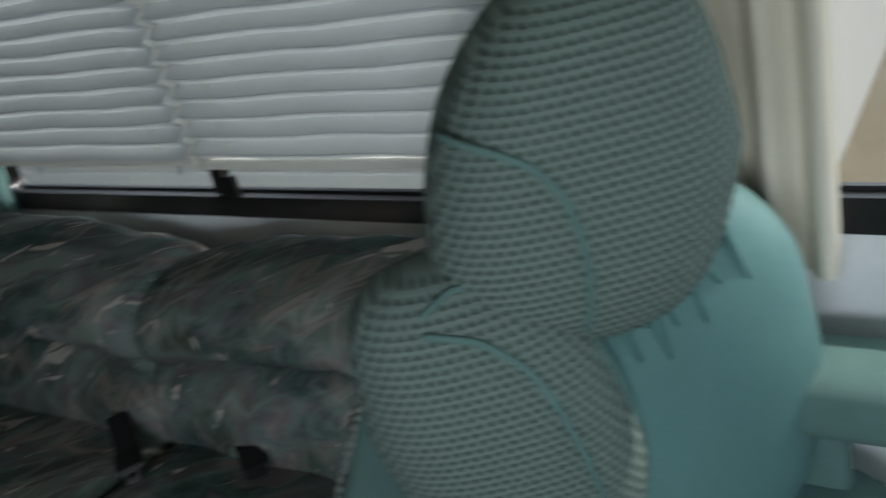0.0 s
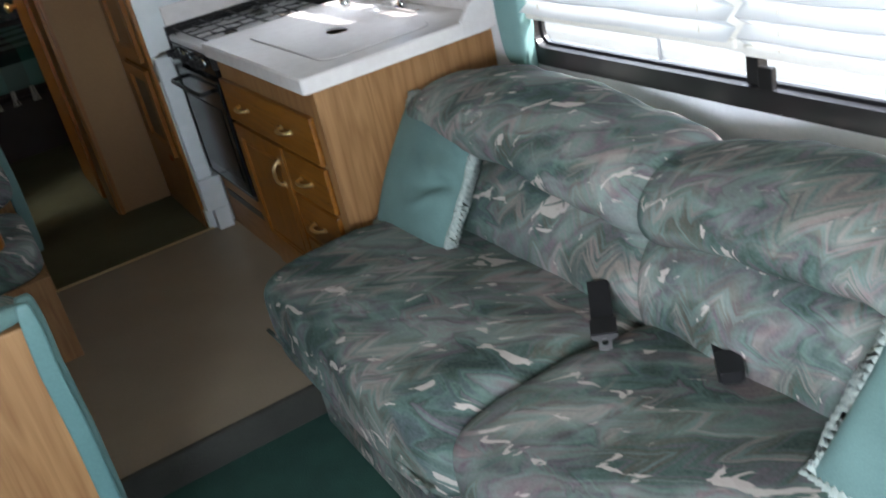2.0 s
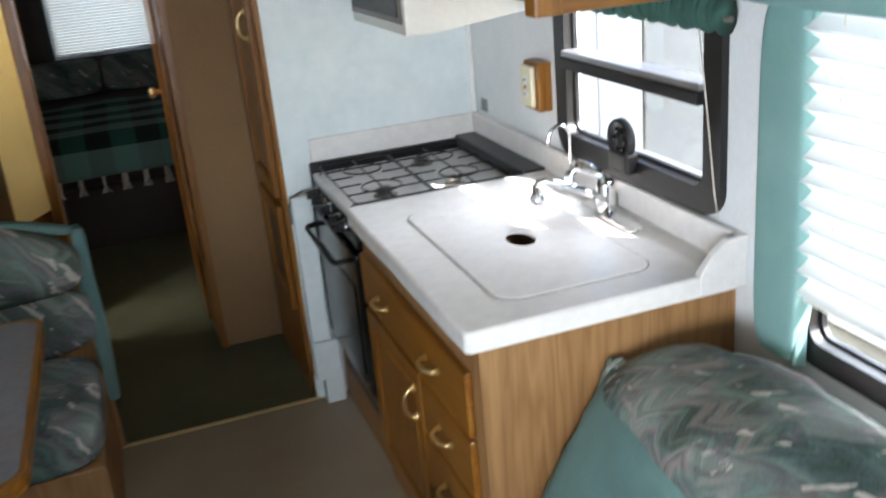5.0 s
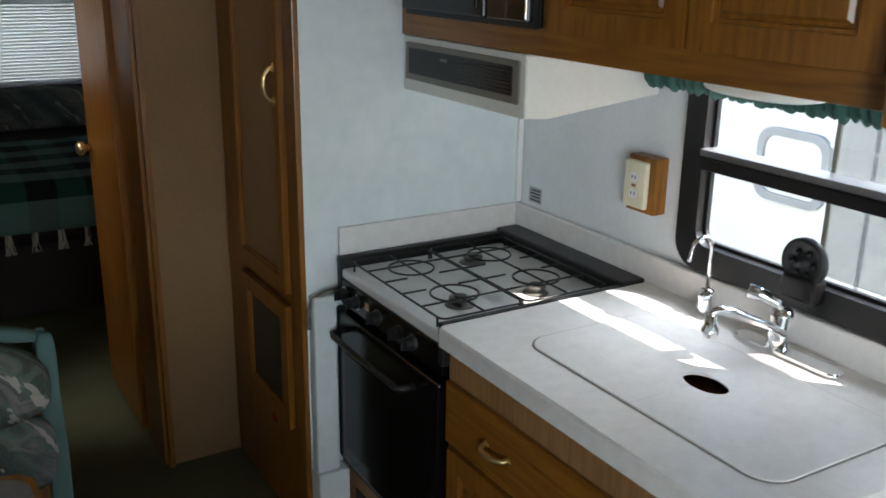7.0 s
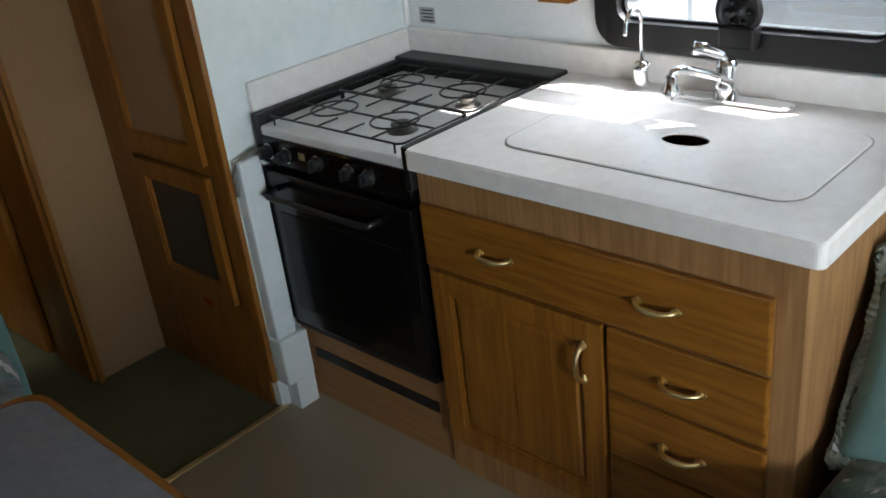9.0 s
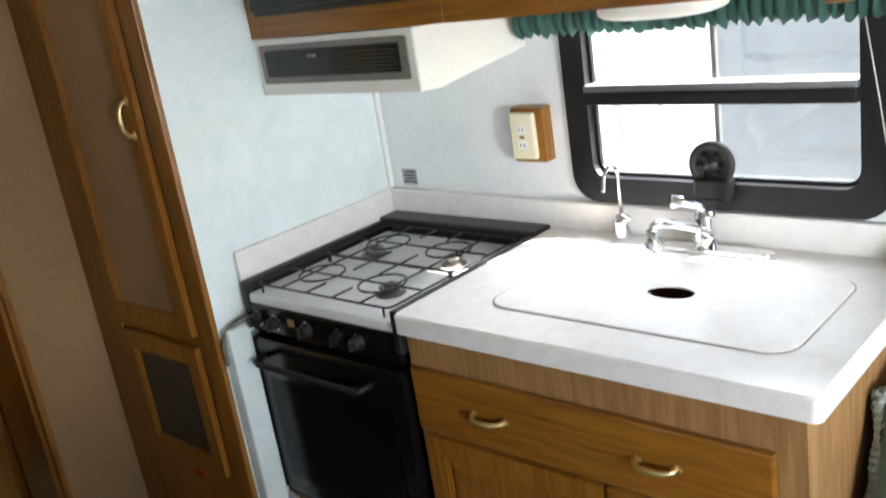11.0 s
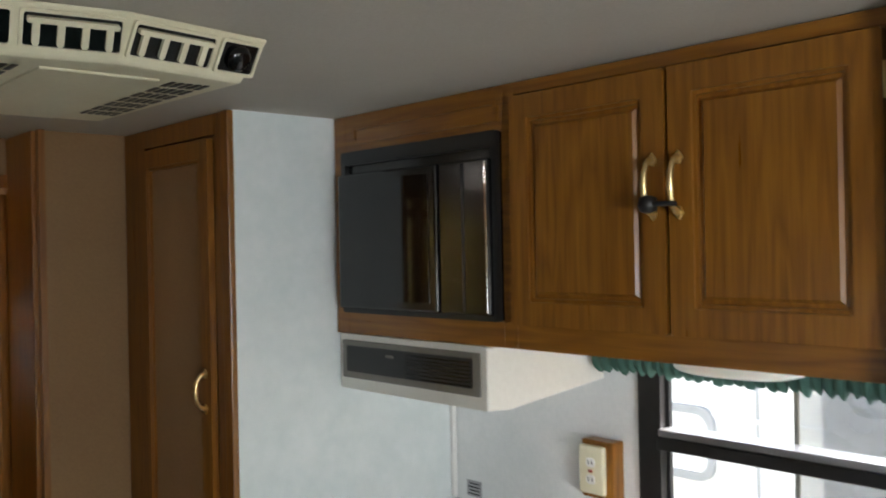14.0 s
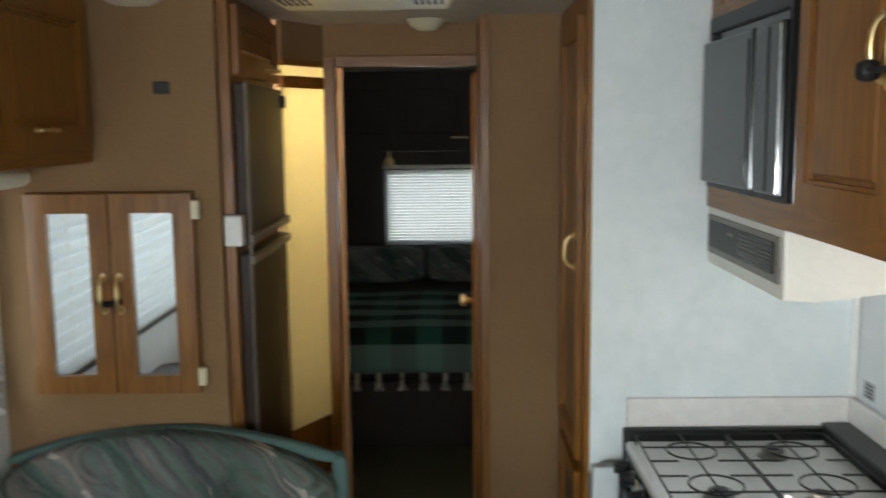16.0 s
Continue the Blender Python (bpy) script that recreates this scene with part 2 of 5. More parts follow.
def waffle():
    """Knit of small raised cells in offset rows."""
    m = Mat("waffle_knit_upholstery", 0.95)
    m.b.inputs["Specular IOR Level"].default_value = 0.15
    p = m.xyz(m.scaled(1, 1, 1))
    row = m.math("MULTIPLY", p[2], 82.0)
    shift = m.math("MULTIPLY", m.math("FLOOR", row), 0.5)
    along = m.math("ADD", m.math("MULTIPLY", m.math("SUBTRACT", m.math("MULTIPLY", p[0], 0.58), m.math("MULTIPLY", p[1], 0.82)), 64.0), shift)
    du = m.math("SUBTRACT", 1.0, m.math("MULTIPLY", m.math("ABSOLUTE", m.math("SUBTRACT", m.math("FRACT", along), 0.5)), 2.0))
    dv = m.math("SUBTRACT", 1.0, m.math("MULTIPLY", m.math("ABSOLUTE", m.math("SUBTRACT", m.math("FRACT", row), 0.5)), 2.0))
    far = m.math("ADD", m.math("POWER", m.math("SUBTRACT", 1.0, du), 2.0), m.math("POWER", m.math("SUBTRACT", 1.0, dv), 2.0))
    cell = m.ramp(far, [(0.08, (0, 0, 0, 1)), (0.55, (1, 1, 1, 1))])
    blot = m.noise(m.scaled(1, 1, 1), 40.0, 4.0)
    fac = m.math("ADD", m.math("MULTIPLY", cell, 0.8), m.math("MULTIPLY", blot, 0.3))
    m.base(m.ramp(fac, [(0.1, srgb("47574f")), (0.5, srgb("5f6f68")), (0.9, srgb("6c7c75"))]))
    return m.bump(cell, 0.8, 0.006).m


WAFFLE = waffle()


def plaid():
    m = Mat("green_plaid_blanket", 0.95)
    p = m.xyz(m.scaled(1, 1, 1))

    def bands(v, period, lo):
        return m.math("GREATER_THAN", m.math("FRACT", m.math("DIVIDE", v, period)), lo)

    a, b = bands(m.math("ADD", p[0], 10.0), 0.27, 0.5), bands(m.math("ADD", m.math("ADD", p[1], p[2]), 10.0), 0.3, 0.5)
    c1 = m.mix(a, srgb("0f2a24"), srgb("2f7261"))
    c2 = m.mix(b, srgb("101f1c"), srgb("96b3a8"))
    m.base(m.mix(0.46, c1, c2))
    return m.bump(m.noise(m.scaled(1, 1, 1), 300.0), 0.4, 0.003).m


PLAID = plaid()


def shade_cloth():
    """Thin pleated polyester that daylight soaks through."""
    m = Mat("pleated_shade_cloth", 0.85, 0.0, srgb("d6dada"))
    t = m.node("BsdfTranslucent")
    t.inputs["Color"].default_value = srgb("e6eaea")
    mx = m.node("MixShader")
    mx.inputs[0].default_value = 0.15
    m.nt.links.new(m.b.outputs[0], mx.inputs[1])
    m.nt.links.new(t.outputs[0], mx.inputs[2])
    m.nt.links.new(mx.outputs[0], m.nt.nodes["Material Output"].inputs["Surface"])
    weave = m.noise(m.scaled(1, 1, 1), 220.0, 2.0)
    return m.bump(weave, 0.2, 0.001).m


SHADE = shade_cloth()


def glass(name, tint="f4f7f6"):
    m = Mat(name, 0.0, 0.0, srgb(tint))
    g = m.node("BsdfTransparent")
    g.inputs["Color"].default_value = srgb(tint)
    s = m.node("BsdfGlossy", Roughness=0.02)
    lw = m.node("LayerWeight", Blend=0.25)
    f = m.math("MULTIPLY_ADD", m.math("POWER", lw.outputs["Facing"], 3.0), 0.6, 0.04)
    mx = m.node("MixShader")
    m.nt.links.new(f, mx.inputs[0])
    m.nt.links.new(g.outputs[0], mx.inputs[1])
    m.nt.links.new(s.outputs[0], mx.inputs[2])
    m.nt.links.new(mx.outputs[0], m.nt.nodes["Material Output"].inputs["Surface"])
    return m.m


GLASS = glass("clear_window_glass")


def screen_mesh():
    m = Mat("grey_insect_screen", 0.8, 0.0, srgb("6f6f70"))
    g = m.node("BsdfTransparent")
    mx = m.node("MixShader")
    mx.inputs[0].default_value = 0.36
    m.nt.links.new(g.outputs[0], mx.inputs[1])
    m.nt.links.new(m.b.outputs[0], mx.inputs[2])
    m.nt.links.new(mx.outputs[0], m.nt.nodes["Material Output"].inputs["Surface"])
    return m.m


SCREEN = screen_mesh()
MIRROR = Mat("silvered_mirror", 0.01, 1.0, (0.9, 0.92, 0.92, 1)).m


def translucent_plastic():
    m = Mat("milky_lamp_plastic", 0.4, 0.0, srgb("ece8dc"))
    m.b.inputs["Subsurface Weight"].default_value = 0.2
    return m.m


MILKY = translucent_plastic()

# ---- building helpers ----


def link(name, bm, material, smooth=False):
    me = bpy.data.meshes.new(name)
    bmesh.ops.recalc_face_normals(bm, faces=bm.faces)
    bm.to_mesh(me)
    bm.free()
    me.materials.append(material)
    if smooth:
        for p in me.polygons:
            p.use_smooth = True
    return new(name, me)


def thing(name, x, y, z, label, category, group="", kind=""):
    ob = new(name)
    ob.empty_display_size = 0.05
    ob.matrix_world = Matrix.Translation((x, y, z))
    return tagged(ob, label, category, group, kind)


def part(name, bm, material, parent, label="", smooth=False):
    ob = link(name, bm, material, smooth)
    up = parent.matrix_basis.copy()
    p = parent
    while p.parent:
        up = p.parent.matrix_basis @ p.matrix_parent_inverse @ up
        p = p.parent
    ob.parent = parent
    ob.matrix_parent_inverse = up.inverted()
    return tagged(ob, label)


def add_box(bm, x0, x1, y0, y1, z0, z1, bevel=0.0, seg=2):
    r = bmesh.ops.create_cube(bm, size=1.0, matrix=Matrix.Translation(((x0 + x1) / 2, (y0 + y1) / 2, (z0 + z1) / 2)) @ Matrix.Diagonal((abs(x1 - x0), abs(y1 - y0), abs(z1 - z0), 1)))
    if bevel > 0:
        es = {e for v in r["verts"] for e in v.link_edges}
        bmesh.ops.bevel(bm, geom=list(es), offset=bevel, segments=seg, profile=0.5, affect="EDGES")
    return bm


def box(x0, x1, y0, y1, z0, z1, bevel=0.0, seg=2):
    return add_box(bmesh.new(), x0, x1, y0, y1, z0, z1, bevel, seg)


def tube(bm, pts, r, n=8, closed=False):
    """A round bar along points."""
    pts = [Vector(p) for p in pts]
    rings = []
    for i, p in enumerate(pts):
        a = pts[i - 1] if i or closed else p
        b = pts[(i + 1) % len(pts)] if i < len(pts) - 1 or closed else p
        d = (b - a).normalized()
        side = d.cross(Vector((0.13, 0.31, 0.94)))
        if side.length < 0.05:
            side = d.cross(Vector((1, 0, 0)))
        side.normalize()
        up = d.cross(side)
        rr = r(i / max(1, len(pts) - 1)) if callable(r) else r
        rings.append([bm.verts.new(p + rr * (math.cos(k * math.tau / n) * side + math.sin(k * math.tau / n) * up)) for k in range(n)])
    for i in range(len(rings) if closed else len(rings) - 1):
        a, b = rings[i], rings[(i + 1) % len(rings)]
        for k in range(n):
            bm.faces.new((a[k], a[(k + 1) % n], b[(k + 1) % n], b[k]))
    if not closed:
        bm.faces.new(rings[0])
        bm.faces.new(rings[-1])
    return bm


def lathe(bm, profile, m=Matrix(), n=24):
    """Turns (radius, height) pairs round the z axis of m."""
    rings = [[bm.verts.new(m @ Vector((max(r, 1e-4) * math.cos(k * math.tau / n), max(r, 1e-4) * math.sin(k * math.tau / n), h))) for k in range(n)] for r, h in profile]
    for a, b in zip(rings, rings[1:]):
        for k in range(n):
            bm.faces.new((a[k], a[(k + 1) % n], b[(k + 1) % n], b[k]))
    bm.faces.new(rings[0])
    bm.faces.new(rings[-1])
    return bm


def prism(outline, depth, m, bevel=0.0):
    """A flat outline in the xy plane of m, thickened along its z."""
    bm = bmesh.new()
    a = [bm.verts.new(m @ Vector((x, y, 0))) for x, y in outline]
    b = [bm.verts.new(m @ Vector((x, y, depth))) for x, y in outline]
    bm.faces.new(a)
    bm.faces.new(b)
    for i in range(len(a)):
        j = (i + 1) % len(a)
        bm.faces.new((a[i], a[j], b[j], b[i]))
    if bevel:
        rim = [e for e in bm.edges if (e.verts[0] in b) == (e.verts[1] in b)]
        bmesh.ops.bevel(bm, geom=rim, offset=bevel, segments=2, profile=0.5, affect="EDGES")
    return bm


def round_rect(x0, x1, y0, y1, r, n=6):
    pts = []
    for cx, cy, a0 in ((x1 - r, y1 - r, 0), (x0 + r, y1 - r, 90), (x0 + r, y0 + r, 180), (x1 - r, y0 + r, 270)):
        pts += [(cx + r * math.cos(radians(a0 + 90 * i / n)), cy + r * math.sin(radians(a0 + 90 * i / n))) for i in range(n + 1)]
    return pts


def ring_prism(outer, inner, depth, m):
    """A flat frame between two outlines of equal count, thickened."""
    bm = bmesh.new()
    rows = [[bm.verts.new(m @ Vector((x, y, d))) for x, y in o] for o, d in ((outer, 0), (outer, depth), (inner, depth), (inner, 0))]
    n = len(outer)
    for k in range(4):
        a, b = rows[k], rows[(k + 1) % 4]
        for i in range(n):
            j = (i + 1) % n
            bm.faces.new((a[i], a[j], b[j], b[i]))
    return bm


# planes to draw on: local x, y, z run along these world axes
FACE_W = Matrix(((0, 0, -1, 0), (-1, 0, 0, 0), (0, 1, 0, 0), (0, 0, 0, 1)))  # looks to -x: x runs to -y, y up, z to -x
FACE_E = Matrix(((0, 0, 1, 0), (1, 0, 0, 0), (0, 1, 0, 0), (0, 0, 0, 1)))  # looks to +x: x runs to +y
FACE_S = Matrix(((1, 0, 0, 0), (0, 0, -1, 0), (0, 1, 0, 0), (0, 0, 0, 1)))  # looks to -y: x runs to +x


def on(face, x, y, z):
    return Matrix.Translation((x, y, z)) @ face


def cushion(bm, x0, x1, y0, y1, z0, z1, p=5.0, nu=28, nv=20, bulge=None):
    """A puffed block: a superellipsoid in a box. bulge(point) may move points."""
    cx, cy, cz = (x0 + x1) / 2, (y0 + y1) / 2, (z0 + z1) / 2
    hx, hy, hz = (x1 - x0) / 2, (y1 - y0) / 2, (z1 - z0) / 2

    def f(c, e):
        return math.copysign(abs(c) ** e, c)

    e = 2.0 / p
    rows = []
    for j in range(nv + 1):
        v = -math.pi / 2 + math.pi * j / nv
        row = []
        for i in range(nu):
            u = math.tau * i / nu
            q = Vector((cx + hx * f(math.cos(v), e) * f(math.cos(u), e), cy + hy * f(math.cos(v), e) * f(math.sin(u), e), cz + hz * f(math.sin(v), e)))
            row.append(bm.verts.new(bulge(q) if bulge else q))
        rows.append(row)
    for a, b in zip(rows, rows[1:]):
        for i in range(nu):
            j = (i + 1) % nu
            bm.faces.new((a[i], a[j], b[j], b[i]))
    bmesh.ops.remove_doubles(bm, verts=bm.verts, dist=1e-5)
    return bm


def raised_door(name, parent, m, w, h, wood=OAK, flat=None, rail=0.05, label=""):
    """A framed door with a raised field, standing on m: x to its right, y up, z out."""
    ob = part(name, ring_prism(round_rect(0, w, 0, h, 0.004, 1), round_rect(rail, w - rail, rail, h - rail, 0.002, 1), 0.019, m), wood, parent, label)
    lip = 0.008
    part("moulding", ring_prism(round_rect(rail - 0.001, w - rail + 0.001, rail - 0.001, h - rail + 0.001, 0.002, 1), round_rect(rail + lip, w - rail - lip, rail + lip, h - rail - lip, 0.002, 1), 0.014, m), wood, ob)
    field = bmesh.new()
    a = [(rail + 0.002, 0.006), (rail + 0.016, 0.009), (rail + 0.022, 0.0155)]
    if flat:
        a = [(rail + 0.002, 0.005), (rail + 0.01, 0.006), (rail + 0.012, 0.006)]
    rows = [[field.verts.new(m @ Vector((x, y, d))) for x, y in ((k, k), (w - k, k), (w - k, h - k), (k, h - k))] for k, d in a]
    for p, q in zip(rows, rows[1:]):
        for i in range(4):
            field.faces.new((p[i], p[(i + 1) % 4], q[(i + 1) % 4], q[i]))
    field.faces.new(rows[-1])
    part("panel", field, flat or wood, ob)
    return ob


def pull(parent, m, length=0.085, name="handle"):
    """A cast brass bar handle on m: y along its length, z out of the face."""
    k = length / 2
    pts = [(0, -k, 0.003), (0, -k + 0.003, 0.014), (0, -k + 0.01, 0.021), (0, -k * 0.5, 0.028), (0, 0, 0.030), (0, k * 0.5, 0.028), (0, k - 0.01, 0.021), (0, k - 0.003, 0.014), (0, k, 0.003)]
    ob = part(name, tube(bmesh.new(), [m @ Vector(q) for q in pts], lambda s: 0.0052 + 0.0016 * math.cos(math.tau * s) ** 2, 10), BRASS, parent, "polished brass handle", True)
    for e in (-1, 1):
        part("rosette", prism([(-0.003, e * k - e * 0.012), (-0.0095, e * k), (-0.005, e * k + e * 0.008), (0.0, e * k + e * 0.013), (0.005, e * k + e * 0.008), (0.0095, e * k), (0.003, e * k - e * 0.012)][::int(e)], 0.005, m, 0.0015), BRASS, ob)
    return ob


TURN90 = Matrix.Rotation(radians(90), 4, "Z")

# ---- the shell ----
WALL, LEFT, CEIL, FRONT, REAR, LOW = 1.15, -1.2, 2.085, -5.6, 4.1, -0.11


def wall_with_holes(name, material, label, x0, x1, a0, a1, z0, z1, holes, axis="y"):
    """A wall of given thickness made of piers round its openings; holes: (a0, a1, z0, z1) in order along the wall."""
    bm = bmesh.new()

    def put(p, q, r, s):
        if q - p > 1e-4 and s - r > 1e-4:
            if axis == "y":
                add_box(bm, x0, x1, p, q, r, s)
            else:
                add_box(bm, p, q, x0, x1, r, s)
    at = a0
    for p, q, r, s in holes:
        put(at, p, z0, z1)
        put(p, q, z0, r)
        put(p, q, s, z1)
        at = q
    put(at, a1, z0, z1)
    ob = link(name, bm, material)
    return tagged(ob, label, "wall", kind="structure")


W1 = (-1.44, -0.72, 1.02, 1.50)   # galley window
W2 = (-3.42, -1.72, 0.79, 1.62)   # window over the sofa
W3 = (-5.0, -3.72, 0.82, 1.5)     # cab side window
WD = (-1.95, -0.10, 0.95, 1.62)   # dinette window
WB = (-0.44, 0.68, 0.88, 1.43)    # bedroom window
wall_with_holes("wall_east", WALL_SIDE, "pale vinyl-covered side wall with three windows", WALL, WALL + 0.05, FRONT, REAR, LOW - 0.05, CEIL + 0.05, [W3, W2, W1])
wall_with_holes("wall_west", WALL_SIDE, "pale vinyl-covered side wall behind the dinette", LEFT - 0.05, LEFT, FRONT, REAR, LOW - 0.05, CEIL + 0.05, [(-4.9, -3.7, 0.72, 1.5), WD])
wall_with_holes("wall_south", WALL_SIDE, "front wall round the wide windshield opening", FRONT - 0.05, FRONT, LEFT - 0.05, WALL + 0.05, LOW - 0.05, CEIL + 0.05, [(-1.0, 0.95, 0.9, 1.75)], "x")
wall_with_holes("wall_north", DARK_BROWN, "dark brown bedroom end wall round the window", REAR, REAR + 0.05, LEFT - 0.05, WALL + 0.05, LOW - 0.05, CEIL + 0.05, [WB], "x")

tagged(link("floor", box(LEFT, WALL, -1.54, 0.0, LOW - 0.05, 0.0), VINYL_FLOOR), "worn beige vinyl floor of the galley", "floor", kind="structure")
tagged(link("floor_cab", box(LEFT, WALL, FRONT, -1.54, LOW - 0.05, LOW), CARPET_GREEN), "dark green carpet one step below the galley", "carpet", kind="structure")
tagged(link("floor_step", box(-0.42, 0.45, -1.557, -1.534, LOW, 0.003, 0.008, 3), blotchy("dark_grey_step_carpet", "33342f", "45463f", 0.95, 6.0, 240.0, 0.8, 0.004)), "grey carpeted riser of the floor step", "step", kind="structure")
tagged(link("floor_hall", box(LEFT, WALL, 0.0, REAR, LOW - 0.05, 0.004), CARPET_HALL), "olive green carpet of the hallway and bedroom", "carpet", kind="structure")
tagged(link("ceiling", box(LEFT - 0.05, WALL + 0.05, FRONT - 0.05, REAR + 0.05, CEIL, CEIL + 0.05), CEILING), "off-white padded vinyl ceiling", "ceiling", kind="structure")
bar = thing("threshold_bar", 0.05, 0, 0, "thin brass threshold strip between vinyl and carpet", "trim", kind="structure")
bmb = prism([(-0.012, 0.0), (0.012, 0.0), (0.008, 0.004), (-0.008, 0.004)], 0.74, Matrix(((0, 0, 1, -0.30), (1, 0, 0, 0.0), (0, 1, 0, 0.004), (0, 0, 0, 1))))
part("strip", bmb, GOLD_BAR, bar)

# galley end panel, pantry and wardrobe front
tagged(link("wall_panel", box(0.425, WALL, 0.0, 0.03, 0.0, CEIL), WALLPAPER), "pale blue-white marbled wallboard beside the stove", "wall", kind="structure")
tagged(link("wall_wardrobe", box(0.165, 0.415, 0.64, 0.67, 0.004, CEIL), WALL_TAN), "tan fabric-textured wall of the wardrobe", "wall", kind="structure")
tagged(link("wall_hall_east", box(0.165, 0.19, 0.67, 1.45, 0.004, CEIL), WALL_TAN), "tan wall along the short hallway", "wall", kind="structure")
tagged(link("wall_pantry_back", box(0.425, WALL, 0.64, 0.67, 0.004, CEIL), WALL_TAN), "tan wall behind the pantry", "wall", kind="structure")
tagged(link("wall_dinette_end", box(LEFT, -0.575, 0.04, 0.07, 0.0, CEIL), WALL_TAN), "tan wallboard above the dinette bench", "wall", kind="structure")
tagged(link("wall_bath", box(LEFT, -0.385, 1.3, 1.33, 0.004, CEIL), WALL_TAN), "tan wall closing the bathroom", "wall", kind="structure")
tagged(link("trim_corner", box(0.158, 0.176, 0.62, 0.638, 0.004, CEIL), OAK), "oak corner strip of the wardrobe", "trim", kind="structure")

frame_t = thing("door_1", -0.12, 0.74, 0, "oak-framed bedroom doorway standing open", "door", kind="structure")
part("jamb", box(-0.40, -0.36, 0.86, 0.92, 0.004, 1.975, 0.003), OAK, frame_t)
part("jamb", box(0.146, 0.164, 0.645, 0.87, 0.004, CEIL - 0.002, 0.003), OAK, frame_t)
part("head", box(-0.36, 0.146, 0.865, 0.915, 1.935, 1.975, 0.003), OAK_ACROSS, frame_t)
part("header_panel", box(-0.40, 0.146, 0.875, 0.905, 1.975, CEIL), WALL_TAN, frame_t)

d3 = thing("door_3", 0.148, 1.05, 0, "oak bedroom door folded open against the hallway wall", "door", kind="structure")
part("leaf", box(0.134, 0.162, 0.93, 1.43, 0.02, 1.92, 0.003), OAK, d3)
part("knob", lathe(bmesh.new(), [(0.012, 0), (0.012, 0.02), (0.026, 0.03), (0.028, 0.045), (0.018, 0.055), (0, 0.057)], on(FACE_W, 0.134, 1.37, 1.0), 20), BRASS, d3, "round brass knob", True)

# ---- windows ----


def window(name, face, origin, w, h, label, bars=(), r=0.07, fr=0.034, depth=0.03, lap=0.03):
    """A rounded black-framed window; origin is its lower corner on the inside of the wall."""
    m = on(face, *origin)
    t = thing(name, *origin, label, "window", kind="structure")
    part("window_frame", ring_prism(round_rect(-lap, w + lap, -lap, h + lap, r), round_rect(fr, w - fr, fr, h - fr, r * 0.55), depth, m @ Matrix.Translation((0, 0, -0.012))), BLACK_FRAME, t)
    part("gasket", ring_prism(round_rect(fr - 0.004, w - fr + 0.004, fr - 0.004, h - fr + 0.004, r * 0.55), round_rect(fr + 0.008, w - fr - 0.008, fr + 0.008, h - fr - 0.008, r * 0.45), 0.012, m @ Matrix.Translation((0, 0, -0.02))), BLACK_SATIN, t)
    p = part("pane", prism(round_rect(fr - 0.002, w - fr + 0.002, fr - 0.002, h - fr + 0.002, r * 0.5), 0.004, m @ Matrix.Translation((0, 0, -0.03))), GLASS, t)
    p.visible_shadow = False
    for bx in bars:
        part("mullion", box(*bx, 0.003), BLACK_FRAME, t)
    return t


w1 = window("window_1", FACE_W, (WALL, W1[1], W1[2]), 0.72, 0.48, "black-framed galley window with a clear glass pane", [(1.114, 1.19, -1.405, -0.755, 1.242, 1.272)])
part("rail", box(1.12, 1.186, -1.405, -0.755, 1.273, 1.29, 0.002), STEEL, w1, "bright aluminium glazing rail")
scr = part("screen", box(1.192, 1.194, -1.405, -1.065, 1.06, 1.46), SCREEN, w1, "grey insect screen")
part("screen_stile", box(1.1905, 1.197, -1.072, -1.06, 1.06, 1.46, 0.002), GREY_METAL, w1)
w2 = window("window_2", FACE_W, (WALL, W2[1], W2[2]), 1.7, 0.83, "long black-framed sliding window over the sofa", [(1.14, 1.17, -2.575, -2.54, 0.834, 1.575), (1.125, 1.14, -2.625, -2.585, 0.834, 0.885)], lap=0.01, fr=0.042)
w3 = window("window_3", FACE_W, (WALL, W3[1], W3[2]), 1.28, 0.68, "black-framed window beside the front seat")
w4 = window("window_4", FACE_E, (LEFT, WD[0], WD[2]), 1.85, 0.67, "black-framed window beside the dinette table")
w6 = window("window_5", FACE_E, (LEFT, -4.9, 0.72), 1.2, 0.78, "black-framed window beside the driver")
w5 = window("window_6", FACE_S, (WB[0], REAR, WB[2]), 1.12, 0.55, "bedroom window at the rear wall", r=0.03)
ws = window("window_7", Matrix(((-1, 0, 0, 0), (0, 0, 1, 0), (0, 1, 0, 0), (0, 0, 0, 1))), (0.95, FRONT, 0.9), 1.95, 0.85, "wide front windshield of the motorhome")


